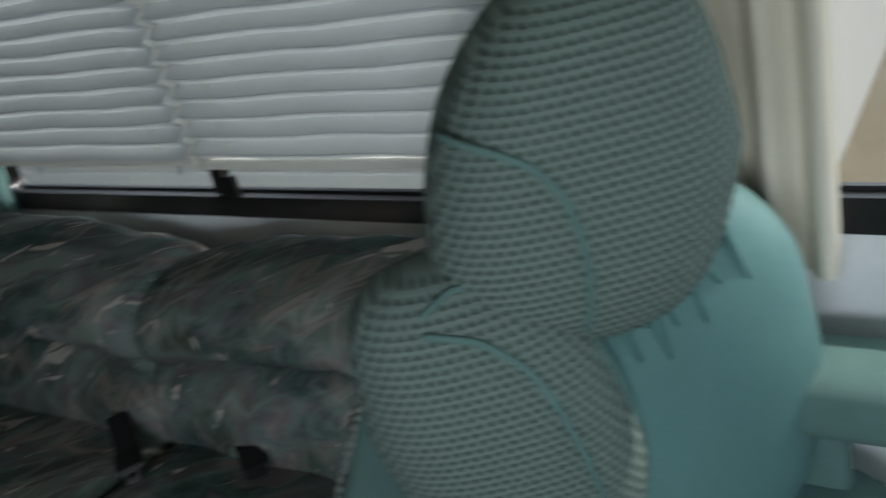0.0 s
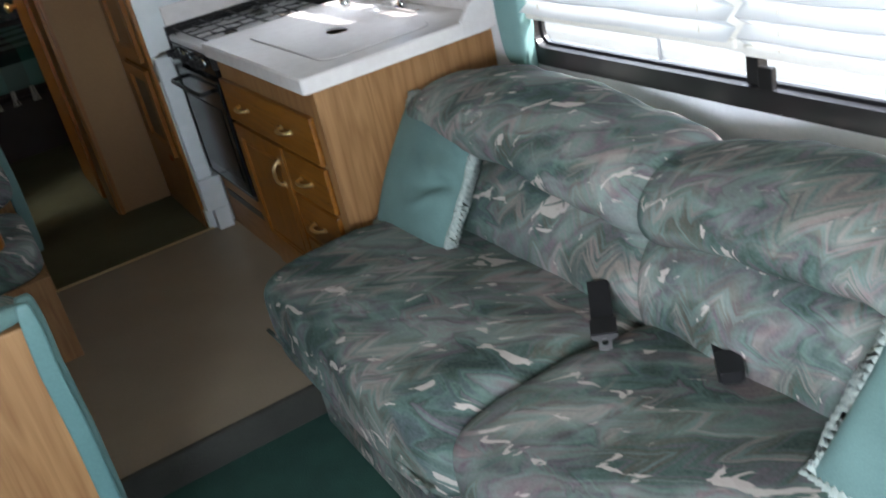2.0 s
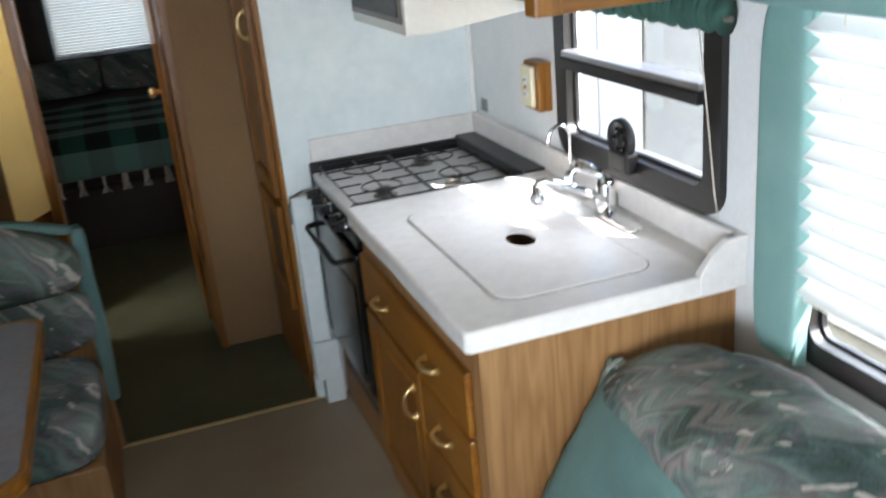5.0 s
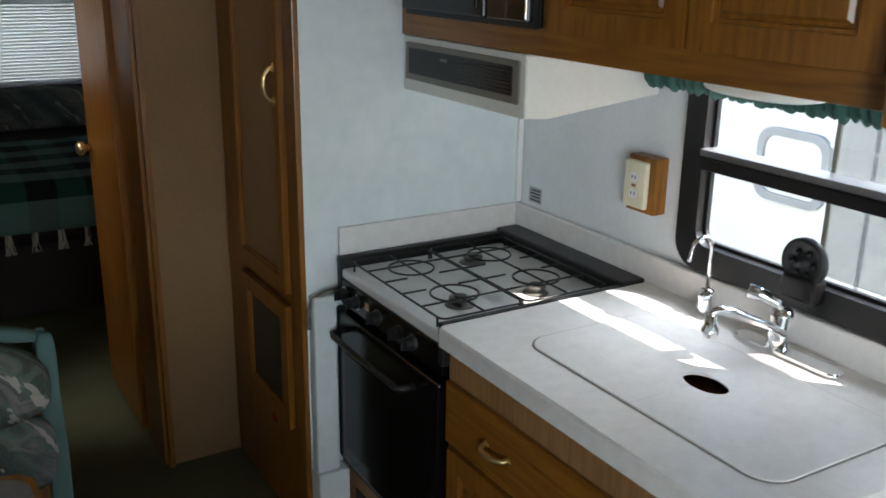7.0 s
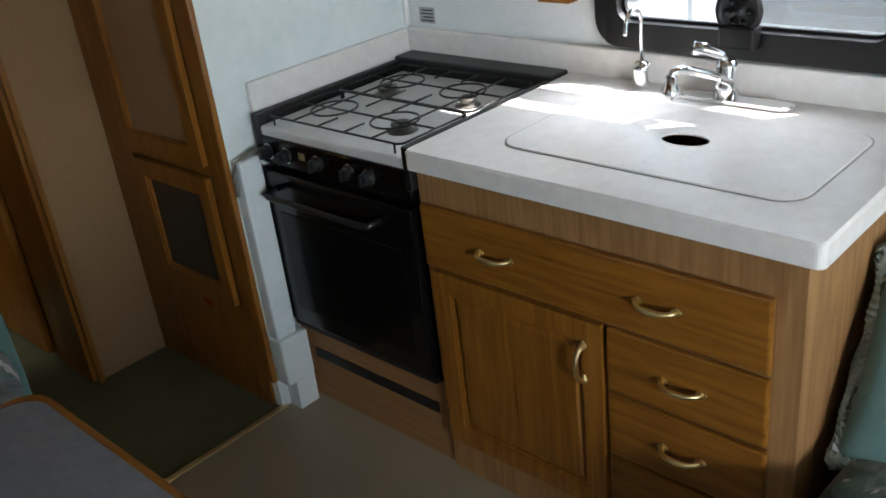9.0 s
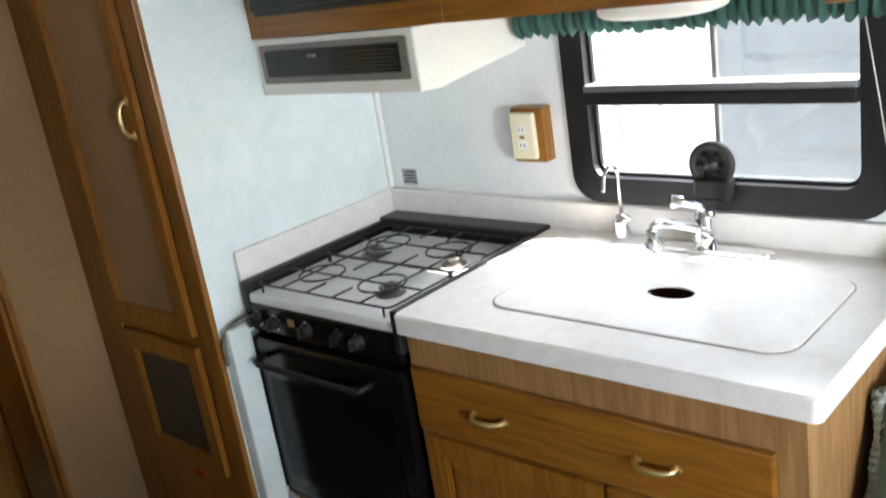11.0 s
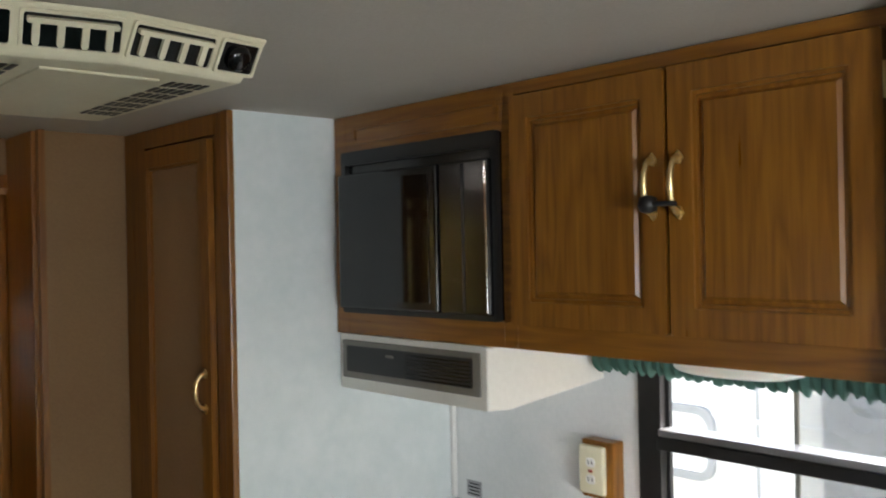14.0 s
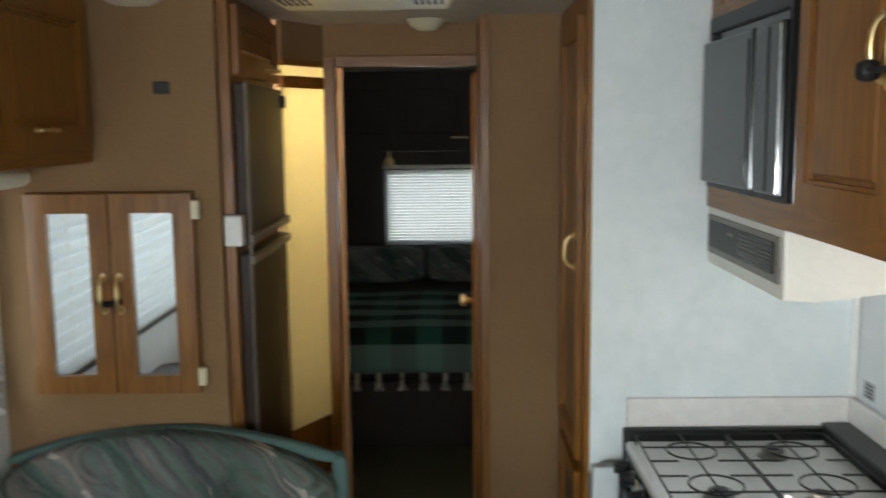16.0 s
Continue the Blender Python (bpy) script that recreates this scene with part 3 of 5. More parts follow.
def pleated(name, x, y0, y1, z0, z1, sign, label, pleat=0.045, depth=0.03):
    """A pleated shade in the plane x, with its bottom rail and lift cords."""
    t = thing(name, x, (y0 + y1) / 2, z1, label, "blind", "pleated blinds")
    bm = bmesh.new()
    n = round((z1 - z0) / pleat * 2)
    ny = 14
    rows = []
    for i in range(n + 1):
        z = z1 - (z1 - z0) * i / n
        dx = depth * (i % 2) * sign
        rows.append([bm.verts.new((x + dx + 0.0015 * math.sin(j * 1.7 + i), y0 + (y1 - y0) * j / ny, z + 0.002 * math.sin(0.9 * j + 0.3 * i))) for j in range(ny + 1)])
    for a, b in zip(rows, rows[1:]):
        for j in range(ny):
            bm.faces.new((a[j], a[j + 1], b[j + 1], b[j]))
    part("cloth", bm, SHADE, t)
    part("bottom_rail", box(x - 0.012, x + 0.012, y0, y1, z0 - 0.022, z0, 0.004), HOOD_WHITE, t)
    for k in (0.12, 0.88):
        cord = bmesh.new()
        yy = y0 + (y1 - y0) * k
        tube(cord, [(x + sign * depth * 0.5, yy, z1), (x + sign * depth * 0.5, yy, z0)], 0.0018, 6)
        part("lift_cord", cord, CREAM_CLOTH, t)
    return t


pleated("pleated_blind", 1.125, -2.535, -1.74, 0.94, 1.60, -1, "white pleated shade drawn almost down over the sofa window")
pleated("pleated_blind", 1.125, -3.40, -2.56, 0.93, 1.60, -1, "white pleated shade drawn almost down over the sofa window")
# added opaque strip: keeps daylight out, so the joint between the shades looks darker
part("strip", box(1.125, 1.131, -2.585, -2.51, 0.91, 1.60, 0.001), HOOD_WHITE, thing("shade_joint_blocker", 1.12, -2.547, 0.91, "white opaque strip added to darken the joint of two shades", "trim"))
pleated("pleated_blind", -1.15, -1.93, -0.12, 0.99, 1.60, 1, "white pleated shade drawn down over the dinette window")


def mini_blind():
    t = thing("window_blind", 0, REAR - 0.03, 1.43, "white slatted mini blind lowered over the bedroom window", "window blind")
    for i in range(26):
        z = 0.90 + i * 0.0205
        bm = bmesh.new()
        add_box(bm, -0.425, 0.66, -0.0008, 0.0008, -0.0105, 0.0105)
        bmesh.ops.transform(bm, verts=bm.verts, matrix=Matrix.Translation((0, REAR - 0.035, z)) @ Matrix.Rotation(radians(28), 4, "X"))
        part("slat", bm, SHADE, t)
    part("head_rail", box(-0.435, 0.67, REAR - 0.055, REAR - 0.015, 1.43, 1.455, 0.003), HOOD_WHITE, t)


mini_blind()


def wavy_strip(x, y0, y1, z0, z1, amp, waves, sign=-1, nz=2, gather=0.0, seed=0):
    """Hanging cloth in folds along y."""
    bm = bmesh.new()
    n = max(12, waves * 8)
    rnd = random.Random(seed)
    ph = [rnd.uniform(-0.6, 0.6) for _ in range(n + 1)]
    front, back = [], []
    for k in range(nz + 1):
        s = k / nz
        z = z1 + (z0 - z1) * s
        a, b = [], []
        for j in range(n + 1):
            y = y0 + (y1 - y0) * j / n
            f = amp * (0.55 + 0.45 * s) * math.sin(j / n * waves * math.tau + ph[j] * 0.5) + gather * math.sin(j / n * waves * 7.1) * (1 - s)
            a.append(bm.verts.new((x + sign * (amp + f), y, z + (0.006 * math.sin(j * 0.8) if k == nz else 0))))
            b.append(bm.verts.new((x + sign * (amp + f) - sign * 0.002, y, z + (0.006 * math.sin(j * 0.8) if k == nz else 0))))
        front.append(a)
        back.append(b)
    for rows in (front, back):
        for a, b in zip(rows, rows[1:]):
            for j in range(n):
                bm.faces.new((a[j], a[j + 1], b[j + 1], b[j]))
    return bm


def valance():
    """Ruffled scarf on a rod above the galley window."""
    t = thing("valance", 1.08, -1.05, 1.46, "gathered dark teal ruffled valance above the galley window", "valance")
    rnd = random.Random(4)
    bm = bmesh.new()
    n, ring = 240, 12
    rows = []
    for i in range(n + 1):
        y = -0.60 - 0.93 * i / n
        fold = 0.007 * math.sin(i * 0.95 + rnd.uniform(-0.5, 0.5)) + 0.004 * math.sin(i * 0.37)
        row = []
        for k in range(ring):
            a = k * math.tau / ring
            rx, rz = 0.023 + fold * 0.8, 0.034 + fold
            row.append(bm.verts.new((1.095 + rx * math.cos(a), y + 0.004 * math.sin(a * 2 + i), 1.458 + rz * math.sin(a) - 0.008 * (i / n))))
        rows.append(row)
    for a, b in zip(rows, rows[1:]):
        for k in range(ring):
            bm.faces.new((a[k], a[(k + 1) % ring], b[(k + 1) % ring], b[k]))
    bm.faces.new(rows[0])
    bm.faces.new(rows[-1])
    part("ruffle", bm, blotchy("dark_teal_ruffle_cloth", "24443b", "3b6156", 0.9, 8.0, 260.0, 0.4), t, "", True)
    rod = tube(bmesh.new(), [(1.095, -0.585, 1.45), (1.095, -1.55, 1.44)], 0.006, 8)
    part("rod", rod, GREY_METAL, t)
    return t


valance()


def side_drape(y0, y1):
    """Upholstered side return of the sofa window, in teal pleats."""
    t = thing("window_drape", 1.1, (y0 + y1) / 2, 0.79, "pleated teal side drape of the sofa window", "drape", "sofa window drapes")
    part("cloth", wavy_strip(1.145, y0, y1, 0.775, 1.49, 0.022, 4, -1, 6, 0.0, 3), TEAL_CURTAIN, t, "", True)
    wrap = bmesh.new()
    cushion(wrap, 1.09, 1.145, y0, y1, 0.78, 1.49, 6.0)
    part("return", wrap, TEAL_CURTAIN, t, "", True)
    tip = bmesh.new()
    lathe(tip, [(0.0, 0.0), (0.006, 0.004), (0.007, 0.016), (0.003, 0.024), (0.0, 0.026)], Matrix.Translation((1.085, (y0 + y1) / 2 - 0.035, 0.752)), 10)
    part("cord_tassel", tip, MILKY, t, "small clear cord weight", True)
    return t


side_drape(-1.765, -1.635)
side_drape(-3.56, -3.45)
val2 = thing("window_valance", 1.08, -2.6, 1.49, "teal padded valance over the sofa window", "valance")
vb = bmesh.new()
cushion(vb, 1.04, 1.148, -3.58, -1.57, 1.48, 1.60, 8.0)
part("pad", vb, TEAL_CURTAIN, val2, "", True)

cur = thing("window_curtain", 1.1, -3.75, 1.9, "cream curtain gathered beside the cab window", "curtain")
part("cloth", wavy_strip(1.118, -3.90, -3.60, 0.74, 1.9, 0.03, 4, -1, 6, 0.0, 8), CREAM_CLOTH, cur, "", True)
part("rod", tube(bmesh.new(), [(1.11, -3.55, 1.9), (1.11, -5.1, 1.9)], 0.008), GREY_METAL, cur)

# ---- galley ----


def base_cabinet():
    t = thing("base_cabinet", 0.83, -1.05, 0, "oak base cabinet with drawers and a framed door", "cabinet")
    X, Y0, Y1 = 0.535, -1.513, -0.606
    part("body", box(X, WALL - 0.002, Y0, Y1, 0.0, 0.868, 0.002), OAK_VINYL, t, "oak-print side and carcass")
    part("face_frame", box(X - 0.004, X, Y0, Y1, 0.10, 0.868), OAK_VINYL, t)
    part("plinth", box(X + 0.03, X + 0.034, Y0 + 0.01, Y1, 0.0, 0.10), OAK_VINYL_LONG, t)

    def drawer(y_hi, y_lo, z0, z1, pulls):
        m = on(FACE_W, X - 0.004, y_hi, z0)
        d = part("drawer", prism(round_rect(0, y_hi - y_lo, 0, z1 - z0, 0.004, 2), 0.018, m, 0.006), OAK_LONG, t)
        for p in pulls:
            pull(d, m @ Matrix.Translation((p, (z1 - z0) / 2, 0.018)) @ TURN90)
        return d
    drawer(-0.616, -1.462, 0.618, 0.775, (0.22, 0.62))
    drawer(-1.115, -1.462, 0.455, 0.608, (0.175,))
    drawer(-1.115, -1.462, 0.290, 0.445, (0.175,))
    drawer(-1.115, -1.462, 0.115, 0.280, (0.175,))
    m = on(FACE_W, X - 0.004, -0.63, 0.115)
    d = raised_door("door", t, m, 0.475, 0.492)
    pull(d, m @ Matrix.Translation((0.43, 0.39, 0.019)))
    return t


base_cabinet()

stove_base = thing("stove_cabinet", 0.8, -0.28, 0, "oak cabinet base with a vent slot under the stove", "cabinet")
part("front", box(0.545, 0.56, -0.603, -0.004, 0.0, 0.262, 0.002), OAK_VINYL_LONG, stove_base)
part("vent_slot", box(0.541, 0.5455, -0.56, -0.06, 0.145, 0.178, 0.001), BLACK_SATIN, stove_base, "dark louvre slot")
part("side", box(0.56, WALL - 0.004, -0.603, -0.586, 0.0, 0.262), OAK_VINYL, stove_base)
part("shelf", box(0.56, WALL - 0.004, -0.586, -0.004, 0.25, 0.262), OAK_VINYL, stove_base)

jog = thing("panel_end_cap", 0.46, -0.02, 0, "white wallboard filler beside the oven, stepped at its foot", "trim", kind="structure")
part("upper", box(0.43, 0.50, -0.045, -0.001, 0.25, 0.80, 0.006), WALLPAPER, jog)
part("foot", box(0.425, 0.525, -0.06, -0.001, 0.10, 0.25, 0.006), WALLPAPER, jog)
part("toe", box(0.455, 0.525, -0.055, -0.001, 0.0, 0.10, 0.003), WALLPAPER, jog)


def pierced(outline, hole, z0, z1, bevel=0.002):
    """A flat slab with an oval hole (x, y, half width, half length) through it."""
    cx, cy, hx, hy = hole
    turns = sorted({round(math.atan2(y - cy, x - cx), 5) for x, y in outline} | {round(-math.pi + k * math.tau / 48, 5) for k in range(48)})

    def edge(a):
        d = Vector((math.cos(a), math.sin(a)))
        best = 0.0
        for (x0, y0), (x1, y1) in zip(outline, outline[1:] + outline[:1]):
            p, e = Vector((x0 - cx, y0 - cy)), Vector((x1 - x0, y1 - y0))
            det = d.x * -e.y + d.y * e.x
            if abs(det) < 1e-9:
                continue
            k, u = (p.x * -e.y + p.y * e.x) / det, (d.x * p.y - d.y * p.x) / det
            if -1e-4 <= u <= 1.0001 and k > best:
                best = k
        return best
    bm = bmesh.new()
    rows = []
    for level in range(5):
        row = []
        for a in turns:
            d = Vector((math.cos(a), math.sin(a)))
            if level < 3:
                r, z = edge(a) - (bevel if level == 2 else 0.0), (z0, z1 - bevel, z1)[level]
            else:
                r, z = 1.0 / math.hypot(d.x / hx, d.y / hy), (z1, z0)[level - 3]
            row.append(bm.verts.new((cx + d.x * r, cy + d.y * r, z)))
        rows.append(row)
    n = len(turns)
    for k in range(5):
        p, q = rows[k], rows[(k + 1) % 5]
        for m in range(n):
            bm.faces.new((p[m], p[(m + 1) % n], q[(m + 1) % n], q[m]))
    return bm


def counter():
    t = thing("countertop", 0.83, -1.05, 0.868, "white laminate countertop with a cut-in sink cover", "countertop")
    X0, X1, Y0, Y1, Z = 0.492, WALL - 0.003, -1.55, -0.608, 0.912
    lid = round_rect(0.612, 0.985, -1.455, -0.78, 0.055)
    oval = (0.803, -1.13, 0.033, 0.052)
    well = (0.80, -1.12, 0.15, 0.28)
    part("slab", pierced(round_rect(X0, X1 - 0.018, Y0, Y1, 0.016, 5), well, Z - 0.046, Z, 0.006), LAMINATE, t)
    cover = part("sink_cover", pierced(lid, oval, Z + 0.0003, Z + 0.0038), LAMINATE, t, "white laminate sink cover with an oval finger hole")
    # thin grey ring along the groove round the cover
    grow = round_rect(0.6085, 0.9885, -1.4585, -0.7765, 0.058)
    part("joint", ring_prism(grow, lid, 0.0012, Matrix.Translation((0, 0, Z + 0.0004))), GREY_METAL, cover, "grey joint round the cover")
    basin = bmesh.new()
    for b in ((0.64, 0.96, -1.41, -0.83, Z - 0.2, Z - 0.19), (0.63, 0.64, -1.41, -0.83, Z - 0.2, Z - 0.046), (0.96, 0.97, -1.41, -0.83, Z - 0.2, Z - 0.046), (0.63, 0.97, -1.42, -1.41, Z - 0.2, Z - 0.046), (0.63, 0.97, -0.83, -0.82, Z - 0.2, Z - 0.046)):
        add_box(basin, *b)
    part("basin", basin, STEEL, t, "stainless sink bowl under the cover")
    part("seam", box(0.614, 0.771, -1.1205, -1.119, Z + 0.0032, Z + 0.0038), GREY_METAL, cover)
    # splash lip along the wall
    part("backsplash", box(X1 - 0.02, X1, Y0, -0.002, Z - 0.04, 0.985, 0.006, 3), LAMINATE, t)
    cap = prism([(0, -0.044), (0.118, -0.044), (0.118, 0.004), (0.085, 0.045), (0.05, 0.072), (0.0, 0.072)], 0.022, Matrix(((-1, 0, 0, X1), (0, 0, 1, Y0 - 0.0015), (0, 1, 0, Z), (0, 0, 0, 1))), 0.004)
    part("end_splash", cap, LAMINATE, t)
    part("side_splash", box(0.525, WALL - 0.024, -0.016, -0.001, 0.90, 0.985, 0.004), LAMINATE, t)
    return t


counter()


def stove():
    t = thing("stove", 0.78, -0.29, 0.26, "black three-burner gas range with white cooktop", "stove")
    X0, X1, Y0, Y1, Z = 0.517, 1.10, -0.602, -0.02, 0.876
    part("body", box(X0 + 0.02, X1, Y0, Y1, 0.262, 0.86, 0.003), BLACK_ENAMEL, t)
    for ya, yb in ((Y0, Y0 + 0.022), (Y1 - 0.02, Y1)):
        part("rim", box(X0 - 0.004, X1, ya, yb, 0.80, 0.908, 0.004), BLACK_SATIN, t, "raised black cooktop rim")
    part("cooktop", box(X0, X1 - 0.045, Y0 + 0.02, Y1 - 0.022, 0.848, Z, 0.008, 3), CERAMIC, t, "white enamel cooktop")
    part("back_ledge", box(X1 - 0.05, X1 + 0.03, Y0, Y1, 0.868, 0.918, 0.006), BLACK_SATIN, t)
    part("control_panel", box(X0, X0 + 0.03, Y0 + 0.01, Y1 - 0.01, 0.77, 0.848, 0.006), BLACK_ENAMEL, t)
    for k, y in enumerate((-0.065, -0.14, -0.265, -0.385, -0.455)):
        kb = bmesh.new()
        lathe(kb, [(0.019, 0.0), (0.019, 0.008), (0.016, 0.012), (0.0155, 0.024), (0.012, 0.027), (0.0, 0.0275)], on(FACE_W, X0, y, 0.808), 18)
        add_box(kb, X0 - 0.034, X0 - 0.02, y - 0.0035, y + 0.0035, 0.793, 0.823, 0.002)
        part("knob", kb, BLACK_SATIN, t)
        part("knob_ring", lathe(bmesh.new(), [(0.022, 0), (0.022, 0.002), (0.018, 0.003)], on(FACE_W, X0, y, 0.808), 18), CHROME, t)
    part("badge", box(X0 - 0.0015, X0, -0.215, -0.190, 0.805, 0.825), BRASS, t, "small gold maker's badge")
    door = part("oven_door", box(X0 - 0.012, X0 + 0.025, Y0 + 0.008, Y1 - 0.008, 0.285, 0.755, 0.008, 3), BLACK_ENAMEL, t, "black oven door")
    part("window", box(X0 - 0.0145, X0 - 0.0115, Y0 + 0.06, Y1 - 0.06, 0.34, 0.64, 0.001), OVEN_GLASS, door, "dark glass oven window")
    h = bmesh.new()
    tube(h, [(X0 - 0.012, -0.075, 0.705), (X0 - 0.05, -0.08, 0.703), (X0 - 0.055, -0.10, 0.702), (X0 - 0.055, -0.46, 0.702), (X0 - 0.05, -0.48, 0.703), (X0 - 0.012, -0.485, 0.705)], 0.0085, 10)
    part("handle", h, BLACK_SATIN, door, "black tubular oven handle", True)
    part("drawer_gap", box(X0 - 0.002, X0 + 0.02, Y0 + 0.008, Y1 - 0.008, 0.264, 0.28, 0.002), BLACK_SATIN, t)
    # burners
    for x, y, r in ((0.66, -0.44, 0.031), (0.88, -0.46, 0.027), (0.87, -0.17, 0.031)):
        b = part("burner", lathe(bmesh.new(), [(r + 0.008, 0), (r + 0.004, 0.003), (r * 0.8, 0.004), (r * 0.75, 0.014), (r * 0.95, 0.016), (r * 0.9, 0.021), (r * 0.3, 0.023), (0, 0.0232)], Matrix.Translation((x, y, Z)), 24), BURNER, t, "tarnished brass-coloured burner", True)
        part("burner_cap", lathe(bmesh.new(), [(r * 0.55, 0), (r * 0.5, 0.004), (0, 0.005)], Matrix.Translation((x, y, Z + 0.022)), 20), BLACK_SATIN, b)
    # wire grates: two halves
    G = Z + 0.024
    for x0, x1 in ((X0 + 0.02, 0.775), (0.782, X1 - 0.06)):
        g = bmesh.new()
        r = 0.0029
        ya, yb = Y0 + 0.045, Y1 - 0.045
        tube(g, [(p, q, G) for p, q in round_rect(x0, x1, ya, yb, 0.018, 4)], r, 6, True)
        for k in (0.2, 0.4, 0.6, 0.8):
            y = ya + (yb - ya) * k
            if k in (0.2, 0.8):
                tube(g, [(x0, y, G), (x1, y, G)], r, 6)
            else:
                tube(g, [(x0, y, G), (x0 + 0.07, y, G)], r, 6)
                tube(g, [(x1, y, G), (x1 - 0.07, y, G)], r, 6)
        xm = (x0 + x1) / 2
        tube(g, [(xm, ya, G), (xm, yb, G)], r, 6)
        for y in (ya + (yb - ya) * 0.28, ya + (yb - ya) * 0.74):
            tube(g, [(xm + 0.062 * math.cos(a * math.tau / 20), y + 0.062 * math.sin(a * math.tau / 20), G + 0.001) for a in range(20)], r, 6, True)
        for px in (x0, x1):
            for py in (ya, yb):
                tube(g, [(px, py + (0.02 if py < yb else -0.02), G), (px, py + (0.02 if py < yb else -0.02), Z)], r, 6)
        part("grate", g, BLACK_SATIN, t, "black wire grate", True)
    return t


stove()


def faucet():
    t = thing("faucet", 1.07, -1.1, 0.914, "chrome single-lever sink faucet on a deck plate", "faucet")
    z = 0.914
    part("deck_plate", prism(round_rect(-0.022, 0.022, -0.135, 0.135, 0.02), 0.008, Matrix.Translation((1.062, -1.11, z)), 0.003), CHROME, t)
    part("base", lathe(bmesh.new(), [(0.026, 0), (0.026, 0.03), (0.023, 0.04), (0.024, 0.075), (0.02, 0.088), (0, 0.092)], Matrix.Translation((1.065, -1.085, z + 0.006)), 24), CHROME, t, "", True)
    sp = tube(bmesh.new(), [(1.06, -1.10, z + 0.045), (1.01, -1.085, z + 0.072), (0.95, -1.065, z + 0.098), (0.915, -1.052, z + 0.11), (0.897, -1.046, z + 0.108), (0.893, -1.045, z + 0.09)], lambda s: 0.0105 - 0.001 * s, 14)
    part("spout", sp, CHROME, t, "", True)
    part("aerator", lathe(bmesh.new(), [(0.015, 0), (0.0185, 0.006), (0.0185, 0.026), (0.013, 0.034), (0.012, 0.056)], Matrix.Translation((0.893, -1.045, z + 0.045)), 18), CHROME, t, "", True)
    lever = tube(bmesh.new(), [(1.065, -1.085, z + 0.088), (1.055, -1.075, z + 0.108), (1.035, -1.05, z + 0.122), (1.015, -1.03, z + 0.128)], lambda s: 0.011 + 0.005 * s, 12)
    part("lever", lever, CHROME, t, "", True)
    return t


faucet()


def filter_tap():
    t = thing("filter_tap", 1.09, -0.85, 0.914, "small chrome gooseneck drinking-water tap", "tap")
    z = 0.914
    part("base", lathe(bmesh.new(), [(0.021, 0), (0.022, 0.01), (0.02, 0.035), (0.022, 0.045), (0.016, 0.06), (0.0, 0.064)], Matrix.Translation((1.09, -0.85, z)), 20), CHROME, t, "", True)
    pts = [(1.09, -0.85, z + 0.05), (1.09, -0.85, z + 0.16)]
    pts += [(1.09 - 0.032 + 0.032 * math.cos(a), -0.85, z + 0.16 + 0.032 * math.sin(a)) for a in [i * math.pi / 10 for i in range(1, 10)]]
    pts += [(1.024, -0.85, z + 0.15), (1.018, -0.85, z + 0.14)]
    part("gooseneck", tube(bmesh.new(), pts, 0.0052, 12), CHROME, t, "", True)
    part("lever", tube(bmesh.new(), [(1.085, -0.862, z + 0.05), (1.07, -0.885, z + 0.06)], 0.004, 8), CHROME, t, "", True)
    return t


filter_tap()


def window_fan():
    t = thing("window_crank_knob", 1.13, -1.085, 1.02, "round black fluted knob on the galley window sill", "window knob")
    part("mount", box(1.10, 1.14, -1.13, -1.04, 1.02, 1.075, 0.008), BLACK_FRAME, t)
    m = on(FACE_W, 1.125, -1.085, 1.105)
    part("dial", lathe(bmesh.new(), [(0.052, 0), (0.054, 0.004), (0.054, 0.018), (0.050, 0.023), (0.042, 0.019), (0.040, 0.016), (0.012, 0.016), (0.010, 0.022), (0, 0.0225)], m, 32), BLACK_SATIN, t, "", True)
    for k in range(6):
        a = k * math.tau / 6
        part("dimple", lathe(bmesh.new(), [(0.008, 0.0), (0.008, 0.003), (0.005, 0.0045), (0, 0.005)], m @ Matrix.Translation((0.026 * math.cos(a), 0.026 * math.sin(a), 0.016)), 12), BLACK_ENAMEL, t)


window_fan()


def outlet():
    t = thing("wall_outlet", 1.12, -0.57, 1.1, "ivory outlet plate on a small oak block", "outlet")
    part("block", box(1.105, WALL - 0.002, -0.632, -0.532, 1.095, 1.24, 0.003), OAK, t, "oak mounting block")
    part("plate", prism(round_rect(0, 0.078, 0, 0.122, 0.006, 3), 0.016, on(FACE_W, 1.105, -0.535, 1.107), 0.005), IVORY, t, "ivory cover plate")
    for z in (1.145, 1.187):
        part("receptacle", prism(round_rect(-0.014, 0.014, -0.012, 0.012, 0.008, 3), 0.0025, on(FACE_W, 1.089, -0.574, z), 0.001), SHOWN_WHITE, t)
        for dy in (-0.006, 0.006):
            part("slot", box(1.0855, 1.0868, -0.574 + dy - 0.0012, -0.574 + dy + 0.0012, z - 0.004, z + 0.005), BLACK_SATIN, t)
    part("test_button", box(1.085, 1.0895, -0.580, -0.568, 1.163, 1.169, 0.001), Mat("red_button_plastic", 0.4, 0, srgb("8a2a1c")).m, t)


outlet()
st = thing("wall_sticker", 1.149, -0.08, 1.0, "small silver notice sticker on the wall", "sticker")
part("sheet", box(1.1478, 1.1492, -0.112, -0.052, 0.998, 1.045), STEEL, st)
for i in range(4):
    part("print_line", box(1.147, 1.1478, -0.106, -0.058 - 0.006 * (i % 2), 1.004 + i * 0.01, 1.008 + i * 0.01), BLACK_SATIN, st)


